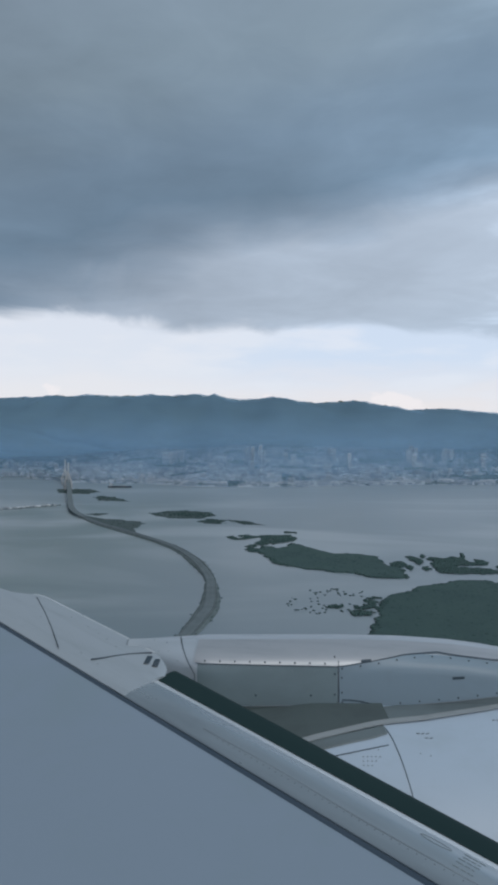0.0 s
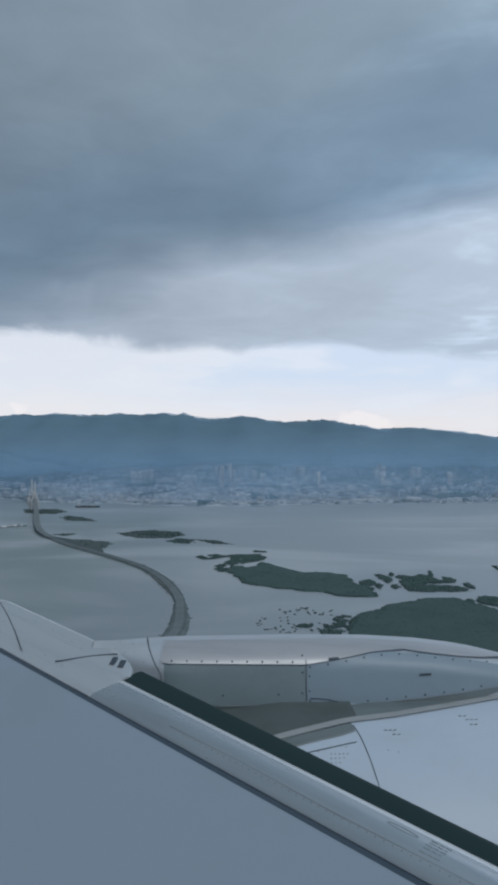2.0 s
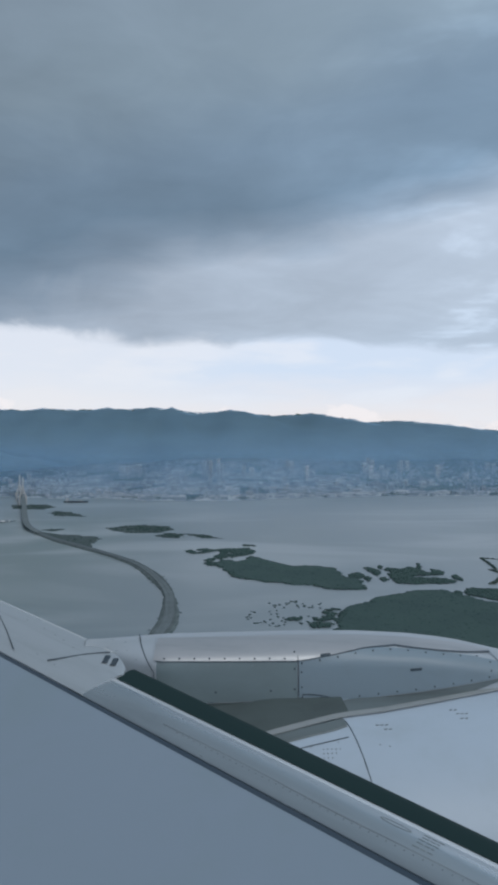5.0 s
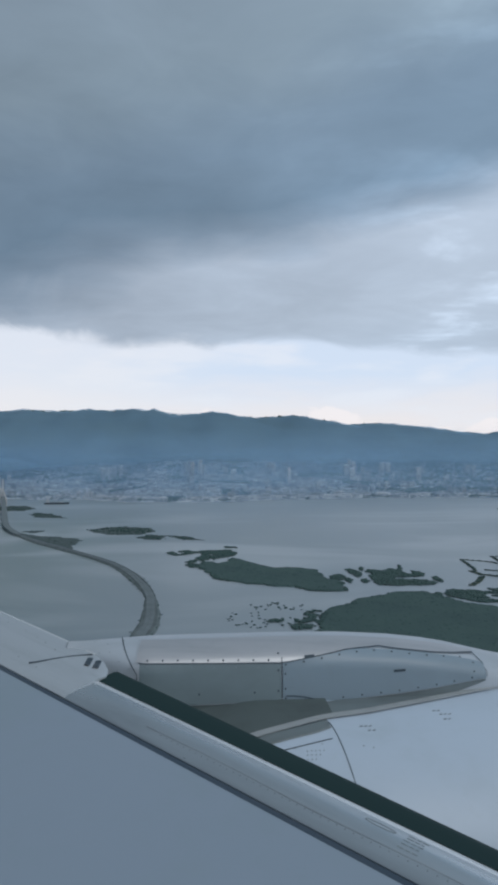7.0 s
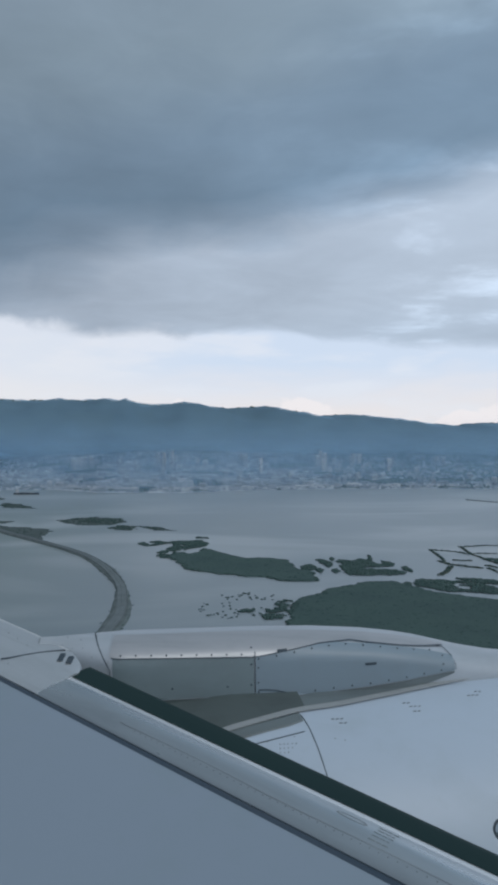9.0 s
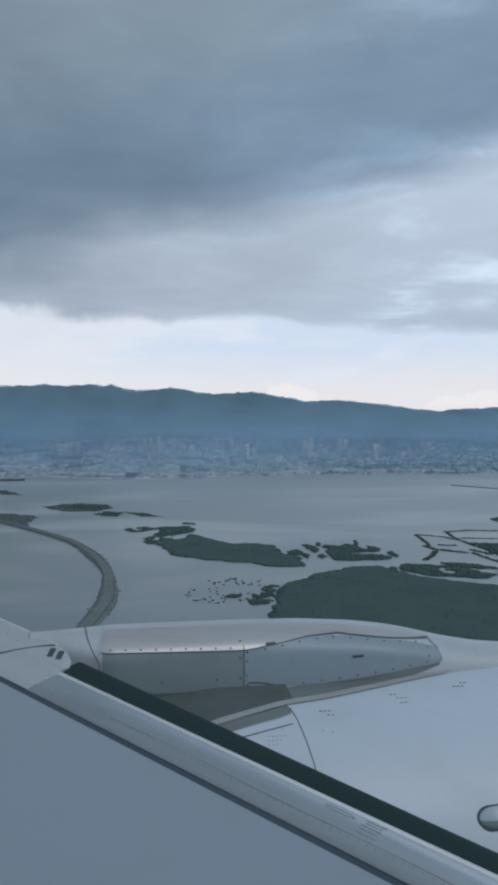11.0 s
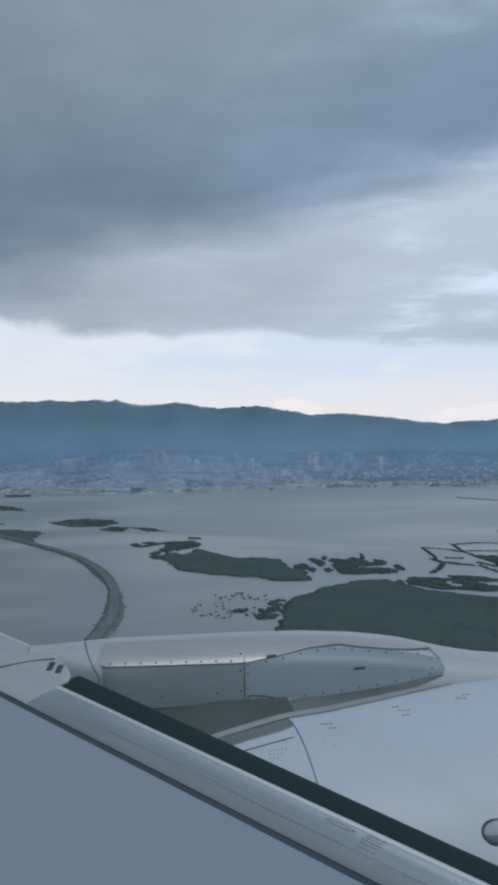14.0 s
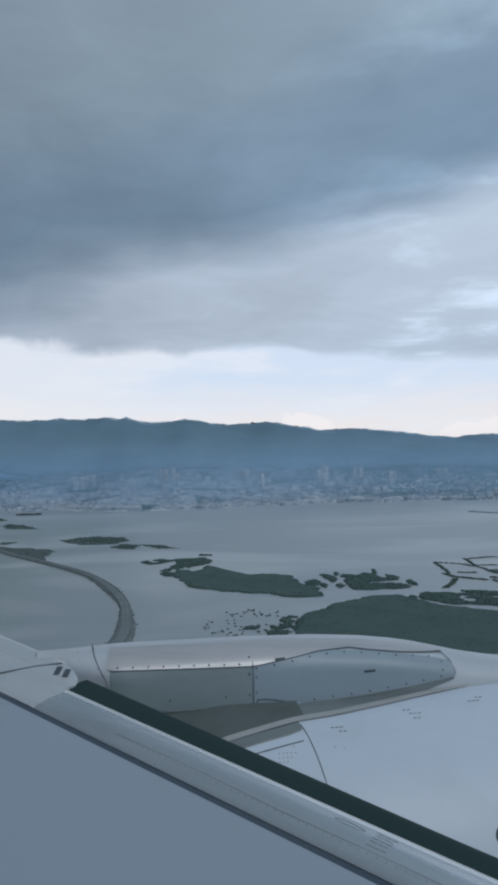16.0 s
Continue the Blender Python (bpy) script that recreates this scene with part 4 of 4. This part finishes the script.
def strip_on_wing(name, pts, width, mat, parent, lift=0.012, label=""):
    """A thin raised line on the wing, through points of span and chord."""
    p = np.array(pts, float)
    t = np.gradient(p, axis=0)
    t /= np.linalg.norm(t, axis=1)[:, None]
    verts = []
    for (s, c), (ts, tc) in zip(p, t):
        for f, dz in ((-0.5, -0.006), (-0.35, 0.0), (0.35, 0.0), (0.5, -0.006)):
            cc = c + ts * f * width
            verts.append(wing(s - tc * f * width, cc, (lift(cc) if callable(lift) else lift) + dz))
    return part(name, mesh_of(name, verts, grid_faces(len(p), 4), mat), parent, label)


def slat_top(c):
    return float(np.interp(c, [a for a, b in SLAT_TOP], [b for a, b in SLAT_TOP]))


strip_on_wing("leading_edge", [(s, outboard_edge(s) - 0.010) for s in steps(-0.32, 1.0, 24)], 0.016, M_POLISH_GLINT, outer, 0.0062, "bare leading edge with a painted bright rim")
strip_on_wing("panel_joint", [(s, 0.062 + 0.003 * math.sin(s * 7)) for s in steps(-5, -1.1, 60)], 0.005, M_FAINT, slat, slat_top(0.062) + 0.0015)
strip_on_wing("panel_joint", [(-0.125, 0.095), (-0.15, 0.13), (-0.185, 0.20), (-0.225, 0.27), (-0.27, 0.33), (-0.31, 0.376)], 0.010, M_LINE, outer, 0.0135, "dark gap at the slat's end")
strip_on_wing("panel_joint", [(0.14, 0.05), (0.40, 0.16), (0.66, 0.26), (0.92, 0.35)], 0.006, M_LINE, outer, 0.013)
for a, b in (((-0.395, 0.268), (-0.338, 0.338)), ((-0.452, 0.280), (-0.400, 0.344))):
    strip_on_wing("drain_slot", [a, b], 0.034, M_LINE, outer, 0.015, "dark slot in the slat's end")


def disc(name, r, mat, h=0.002):
    bm = bmesh.new()
    bmesh.ops.create_cone(bm, cap_ends=True, segments=8, radius1=r, radius2=r * 0.8, depth=h)
    me = bpy.data.meshes.new(name)
    bm.to_mesh(me)
    bm.free()
    me.materials.append(mat)
    return me


RIVET = disc("rivet", 0.0055, M_LINE, 0.003)
SMALL_RIVET = disc("rivet", 0.0035, M_FAINT, 0.002)
N_TURN = N_AX.to_track_quat("Z", "Y").to_matrix().to_4x4()
for s, c in ((0.02, 0.30), (0.12, 0.31), (0.25, 0.32), (-0.1, 0.28), (0.45, 0.33), (0.6, 0.2), (0.3, 0.11), (-0.02, 0.1), (-0.2, 0.09)):
    part("rivet", SMALL_RIVET, outer, place=Matrix.Translation(wing(s, c, 0.0125)) @ N_TURN)
for s in steps(-3.2, -1.2, 57):
    part("rivet", SMALL_RIVET, slat, place=Matrix.Translation(wing(s, 0.052, slat_top(0.052))) @ N_TURN)
# worn placard on the slat: a rounded outline and unreadable lines
ring = [(-2.235 - 0.062 * math.cos(a), 0.148 + 0.012 * math.sin(a)) for a in steps(0, 2 * math.pi, 28)]
strip_on_wing("placard_outline", ring, 0.0034, M_MARK, slat, lambda c: slat_top(c) + 0.0016, "faded oval marking")
for k in range(5):
    s0, c0 = -2.335 - 0.004 * (k % 2), 0.172 - 0.022 * k
    for a, b in ((0.0, 0.026), (0.031, 0.05), (0.055, 0.076 - 0.01 * (k % 2))):
        strip_on_wing("placard_line", [(s0 - a, c0), (s0 - b, c0)], 0.0045, M_MARK, slat, lambda c: slat_top(c) + 0.0016, "faded unreadable lettering")


# ---- engine and pylon ----
def nac_centre(x):
    return 4.25 + 0.087 * x, 147.523


def nac_radius(x):
    return float(np.interp(x, (-1.9, -1.4, -0.9, -0.4, 0.0, 2.2, 2.8, 3.1, 3.25), (0.78, 0.92, 1.06, 1.16, 1.2, 1.2, 1.15, 1.06, 0.95)))


def nac(x, dy, lift=0.0):
    """A point of the cowl's upper side, by its offset from the engine's axis."""
    cy, cz = nac_centre(x)
    r = nac_radius(x)
    a = math.asin(max(-1, min(1, dy / 1.2)))
    return Vector((x, cy + (r + lift) * math.sin(a), cz + (r + lift) * math.cos(a))) - BASE


def build_nacelle():
    n, verts = 64, []
    xs = steps(-1.9, 3.25, 40)
    outer_rows = [(x, nac_radius(x)) for x in xs]
    inner_rows = [(3.2, 0.88), (2.9, 0.84), (2.0, 0.84)]
    for x, r in outer_rows + inner_rows:
        cy, cz = nac_centre(x)
        verts += [Vector((x, cy + r * math.sin(2 * math.pi * k / n), cz + r * math.cos(2 * math.pi * k / n))) - BASE for k in range(n)]
    rows = len(outer_rows) + len(inner_rows)
    faces = grid_faces(rows, n, wrap=True) + [tuple(range(n)), tuple(range((rows - 1) * n, rows * n))]
    me = mesh_of("nacelle", verts, faces, M_WHITE, True)
    me.set_sharp_from_angle(angle=radians(50))
    return part("nacelle", me, plane, "pale painted engine cowl")


nacelle = build_nacelle()


def strip_on_cowl(name, pts, width, mat, parent, lift=0.003, label="", sub=3):
    p = np.array(pts, float)
    t = np.gradient(p, axis=0)
    t /= np.linalg.norm(t, axis=1)[:, None] + 1e-9
    verts = []
    rows = [(-0.5, -0.004)] + [(-0.4 + 0.8 * k / sub, 0.0) for k in range(sub + 1)] + [(0.5, -0.004)]
    for (x, d), (tx, td) in zip(p, t):
        for f, dz in rows:
            verts.append(nac(x - td * f * width, d + tx * f * width, lift + dz))
    return part(name, mesh_of(name, verts, grid_faces(len(p), len(rows)), mat), parent, label)


def fillet_d(x):
    return float(np.interp(x, (-0.6, 0.0, 0.36, 0.6, 0.92, 1.37, 1.8), (-0.70, -0.545, -0.45, -0.42, -0.355, -0.25, -0.15)))


strip_on_cowl("cowl_joint", [(0.36 + 0.028 * math.sqrt(k) + 0.003 * k, -0.455 - 0.03 * k) for k in range(18)], 0.0034, M_LINE, nacelle, label="dark joint between cowl panels")
strip_on_cowl("cowl_joint", [(x, -0.655 + 0.2 * x) for x in steps(-0.3, 0.395, 12)], 0.0034, M_LINE, nacelle)
strip_on_cowl("cowl_joint", [(1.70 + 0.004 * k, 0.02 - 0.05 * k) for k in range(14)], 0.006, M_LINE, nacelle)
# hollow and skirt: shade under the pylon laid on as dark strips
strip_on_cowl("hollow_shade", [(x, fillet_d(x) + 0.19) for x in steps(-0.6, 0.37, 14)], 0.40, M_HOLLOW_SHADE, nacelle, 0.012, "dark sheet painting the shade in the hollow under the pylon", 8)
strip_on_cowl("skirt", [(x, fillet_d(x) + 0.06) for x in steps(0.37, 1.7, 20)], 0.12, M_BROWN, nacelle, 0.006, "skirt under the pylon with its shade painted dark")
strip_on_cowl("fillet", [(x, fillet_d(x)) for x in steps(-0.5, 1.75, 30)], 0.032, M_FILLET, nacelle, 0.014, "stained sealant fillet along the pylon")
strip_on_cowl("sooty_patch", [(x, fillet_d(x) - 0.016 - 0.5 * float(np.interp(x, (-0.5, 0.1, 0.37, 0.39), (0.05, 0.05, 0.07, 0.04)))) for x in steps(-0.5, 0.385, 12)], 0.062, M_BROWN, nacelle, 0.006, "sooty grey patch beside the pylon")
COWL_DOTS = [(0.262 + 0.021 * k, -0.634 - 0.020 * row) for row in range(3) for k in range(5 - row)]
for x, d in ((0.05, -0.63), (0.2, -0.62), (0.34, -0.60), (0.1, -0.74), (0.14, -0.76), (0.18, -0.74), (0.11, -0.79), (0.15, -0.8), (0.55, -0.62), (0.6, -0.63)) + tuple(COWL_DOTS):
    p = nac(x, d, 0.001)
    up = (p + BASE - Vector((x, *nac_centre(x)))).to_track_quat("Z", "Y").to_matrix().to_4x4()
    part("rivet", SMALL_RIVET, nacelle, place=Matrix.Translation(p) @ up)


# faint stencils on the cowl that cannot be read, and a block of small fasteners
for x, d, n in ((0.545, -0.512, 3), (0.585, -0.538, 2), (0.955, -0.428, 2), (0.985, -0.455, 3), (1.0, -0.487, 2), (1.335, -0.392, 3), (1.385, -0.365, 2)):
    for k in range(n):
        strip_on_cowl("stencil_mark", [(x + 0.024 * k, d - 0.002 * k), (x + 0.008 + 0.024 * k, d), (x + 0.016 + 0.024 * k, d + 0.001)], 0.0042, M_FAINT, nacelle, 0.003, "faint unreadable stencil")


def build_strake():
    """A thick fin on the cowl's shoulder: rounded after end, pale crown, flank painted darker for its shade and a dark
    seal round its foot.
    """
    x0, x1, dc, half, r = 1.27, 2.3, -0.977, 0.029, 0.075

    def shell(name, rows, grow, mat, parent, label):
        """A sheet over the fin: rows give the place across it, from -1 to 1, and the height there."""
        verts, xs = [], [x0 - grow + r * (1 - math.cos(a)) for a in steps(0.06, math.pi / 2, 9)] + steps(x0 + r + 0.04, x1, 14)
        for x in xs:
            q = max(0.0, min(1.0, (x0 - grow + r - x) / r))
            h = (half + grow * 0.6) * math.sqrt(1 - q * q) * float(np.interp(x, (1.6, x1), (1.0, 0.25)))
            slope = dc + 0.02 * (x - x0)
            verts += [nac(x, slope + f * h, z * (1 - 0.6 * q) * (h / half)) for f, z in rows]
        return part(name, mesh_of(name, verts, grid_faces(len(xs), len(rows)), mat, True), parent, label)

    fin = shell("strake", [(-0.35, 0.030), (-0.1, 0.036), (0.3, 0.036), (0.75, 0.030), (0.95, 0.018), (1.0, -0.004)], 0.0, M_WHITE, nacelle, "small pale fin on the cowl")
    shell("flank", [(-1.0, -0.004), (-0.95, 0.012), (-0.7, 0.022), (-0.36, 0.0295)], 0.0, M_PANEL, fin, "flank of the fin, its shade painted darker")
    shell("seal", [(-1.0, -0.002), (-0.8, 0.005), (0.8, 0.005), (1.0, -0.002)], 0.011, M_LINE, fin, "dark seal round the fin")


build_strake()


def py_top(x):
    return float(np.interp(x, (-1.4, -1.1, -0.75, 0.15, 0.5, 0.8, 1.0, 1.14, 1.4, 1.6, 1.8, 2.3, 2.8), (148.960, 148.970, 148.978, 148.978, 148.971, 148.950, 148.924, 148.900, 148.837, 148.800, 148.782, 148.74, 148.60)))


def py_centre(x):
    return 4.20 + 0.087 * x


def py_side(x, z, lift=0.0):
    """A point of the pylon's inboard side: a rounded crest over an upright wall."""
    t = max(0.0, py_top(x) - z)
    h = 0.10
    wide = float(np.interp(x, (-1.4, -1.0, -0.85, -0.6, 1.0, 1.5, 2.3, 2.8), (0.03, 0.06, 0.13, 0.25, 0.25, 0.20, 0.12, 0.03)))
    q = 1 - min(t / h, 1.0)
    off = wide * math.sqrt(max(0.0, 1 - q * q)) + 0.05 * max(0.0, t - h)
    return Vector((x, py_centre(x) - off - lift * (0.4 + 0.6 * (1 - q)), z + lift * q)) - BASE


def build_pylon():
    drops = [0, 0.0008, 0.003, 0.007, 0.013, 0.022, 0.034, 0.05, 0.07, 0.10, 0.16, 0.25, 0.34, 0.46]
    xs = steps(-1.06, 2.8, 60)
    verts, nd = [], len(drops)
    for x in xs:
        row = [py_side(x, py_top(x) - d) for d in drops]
        mirror = [Vector((v.x, 2 * (py_centre(x) - BASE.y) - v.y, v.z)) for v in row[1:]]
        verts += row[::-1] + mirror
    m = 2 * nd - 1
    me = mesh_of("pylon", verts, grid_faces(len(xs), m, flip=True) + [tuple(range(m))], M_PYLON, True)
    return part("pylon", me, plane, "grey riveted engine pylon")


pylon = build_pylon()


def plate(name, outline_top, outline_low, xs, mat, parent, lift, label="", rows=8):
    """A thin sheet laid on the pylon's side between two heights."""
    verts = []
    for x in xs:
        a, b = outline_top(x), outline_low(x)
        for k in range(rows + 1):
            edge = lift
            verts.append(py_side(x, a + (b - a) * k / rows, edge))
    me = mesh_of(name, verts, grid_faces(len(xs), rows + 1), mat, True)
    return part(name, me, parent, label)


def low_edge(x):
    return float(np.interp(x, (-0.62, -0.35, 0.15, 0.36, 0.8, 1.33), (148.69, 148.68, 148.684, 148.668, 148.705, 148.765)))


def seam_z(x):
    return float(np.interp(x, (-0.64, 0.15, 0.52, 0.7, 1.2, 1.27), (148.903, 148.888, 148.935, 148.936, 148.873, 148.862)))


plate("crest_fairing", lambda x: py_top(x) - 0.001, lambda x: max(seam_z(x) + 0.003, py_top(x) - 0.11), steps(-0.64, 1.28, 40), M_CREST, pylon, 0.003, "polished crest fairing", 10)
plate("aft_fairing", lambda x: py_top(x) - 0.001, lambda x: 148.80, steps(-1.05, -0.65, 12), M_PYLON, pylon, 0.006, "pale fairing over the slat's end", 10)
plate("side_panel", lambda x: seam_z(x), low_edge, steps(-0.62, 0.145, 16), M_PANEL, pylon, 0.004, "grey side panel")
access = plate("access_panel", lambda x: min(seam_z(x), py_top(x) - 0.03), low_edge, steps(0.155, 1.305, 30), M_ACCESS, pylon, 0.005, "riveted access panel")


def strip_on_pylon(name, pts, width, mat, parent, lift=0.007, label=""):
    p = np.array(pts, float)
    t = np.gradient(p, axis=0)
    t /= np.linalg.norm(t, axis=1)[:, None] + 1e-9
    verts = []
    for (x, z), (tx, tz) in zip(p, t):
        for f in (-0.5, 0.5):
            verts.append(py_side(x - tz * f * width, z + tx * f * width, lift))
    return part(name, mesh_of(name, verts, grid_faces(len(p), 2), mat), parent, label)


strip_on_pylon("panel_joint", [(x, seam_z(x)) for x in steps(-0.63, 1.27, 50)], 0.0035, M_LINE, pylon)
strip_on_pylon("panel_joint", [(0.15, z) for z in steps(148.915, 148.70, 14)], 0.0035, M_LINE, pylon)
strip_on_pylon("panel_joint", [(-0.755 + 0.12 * ((148.985 - z) / 0.14) ** 0.8, z) for z in steps(148.985, 148.845, 12)] + [(-0.635, 148.79)], 0.0042, M_LINE, pylon, 0.009)
strip_on_pylon("panel_joint", [(1.265, 148.862), (1.298, 148.83), (1.312, 148.79), (1.31, 148.768)], 0.003, M_LINE, pylon)
strip_on_pylon("panel_joint", [(x, low_edge(x)) for x in steps(-0.3, 1.28, 30)], 0.003, M_FAINT, pylon)
strip_on_pylon("drip_stain", [(0.17, 148.712), (0.21, 148.712), (0.27, 148.705), (0.33, 148.69), (0.37, 148.665)], 0.005, M_LINE, pylon, 0.009, "dark oily drip mark")
strip_on_pylon("vent", [(0.77, 148.828), (0.80, 148.829), (0.835, 148.831)], 0.013, M_LINE, pylon, 0.009, "small dark vent")
strip_on_pylon("latch", [(0.275, 148.912), (0.33, 148.914)], 0.012, M_LINE, pylon, 0.009, "small dark latch")


def rivet_row(points, mesh):
    for x, z in points:
        p = py_side(x, z, 0.006)
        d = 0.004
        a, b = py_side(x + d, z, 0.006) - p, py_side(x, z - d, 0.006) - p
        nrm = b.cross(a)
        if nrm.y > 0:
            nrm.negate()
        part("rivet", mesh, pylon, place=Matrix.Translation(p) @ nrm.to_track_quat("Z", "Y").to_matrix().to_4x4())


rivet_row([(-0.58 + 0.082 * k, seam_z(-0.58 + 0.082 * k) + 0.014) for k in range(9)], RIVET)
rivet_row([(-0.58 + 0.12 * k, seam_z(-0.58) - 0.014 - 0.004 * k) for k in range(6)], SMALL_RIVET)
rivet_row([(0.17 + 0.10 * k, seam_z(0.17 + 0.10 * k) - 0.012) for k in range(11)], RIVET)
rivet_row([(0.17 + 0.105 * k, low_edge(0.17 + 0.105 * k) + 0.016) for k in range(11)], RIVET)
rivet_row([(0.13, 148.93), (0.168, 148.83), (0.13, 148.85), (0.168, 148.75), (0.13, 148.74), (-0.3, 148.735), (0.0, 148.735), (1.235, 148.80), (1.24, 148.835)], RIVET)
rivet_row([(-0.72, 148.95), (-0.74, 148.90), (-0.80, 148.935), (-0.86, 148.93), (-0.92, 148.94), (-0.68, 148.87), (-0.9, 148.97), (-0.82, 148.965)], SMALL_RIVET)
# dark sheet painting the shade under the side panel, where the pylon opens over the cowl
plate("hollow", lambda x: low_edge(x) - 0.003, lambda x: 148.55, steps(-0.45, 0.40, 14), M_HOLLOW_SHADE, pylon, 0.006, "dark sheet painting the shade in the hollow under the panel")
# shadow strip below the panels, painted as a darker plate
plate("lower_skirt", lambda x: low_edge(x) - 0.003, lambda x: low_edge(x) - 0.004 - 0.13 * float(np.interp(x, (0.38, 0.9, 1.30), (1, 0.6, 0.08))), steps(0.38, 1.30, 20), M_BROWN, pylon, 0.005, "lower edge of the pylon with its shade painted dark")
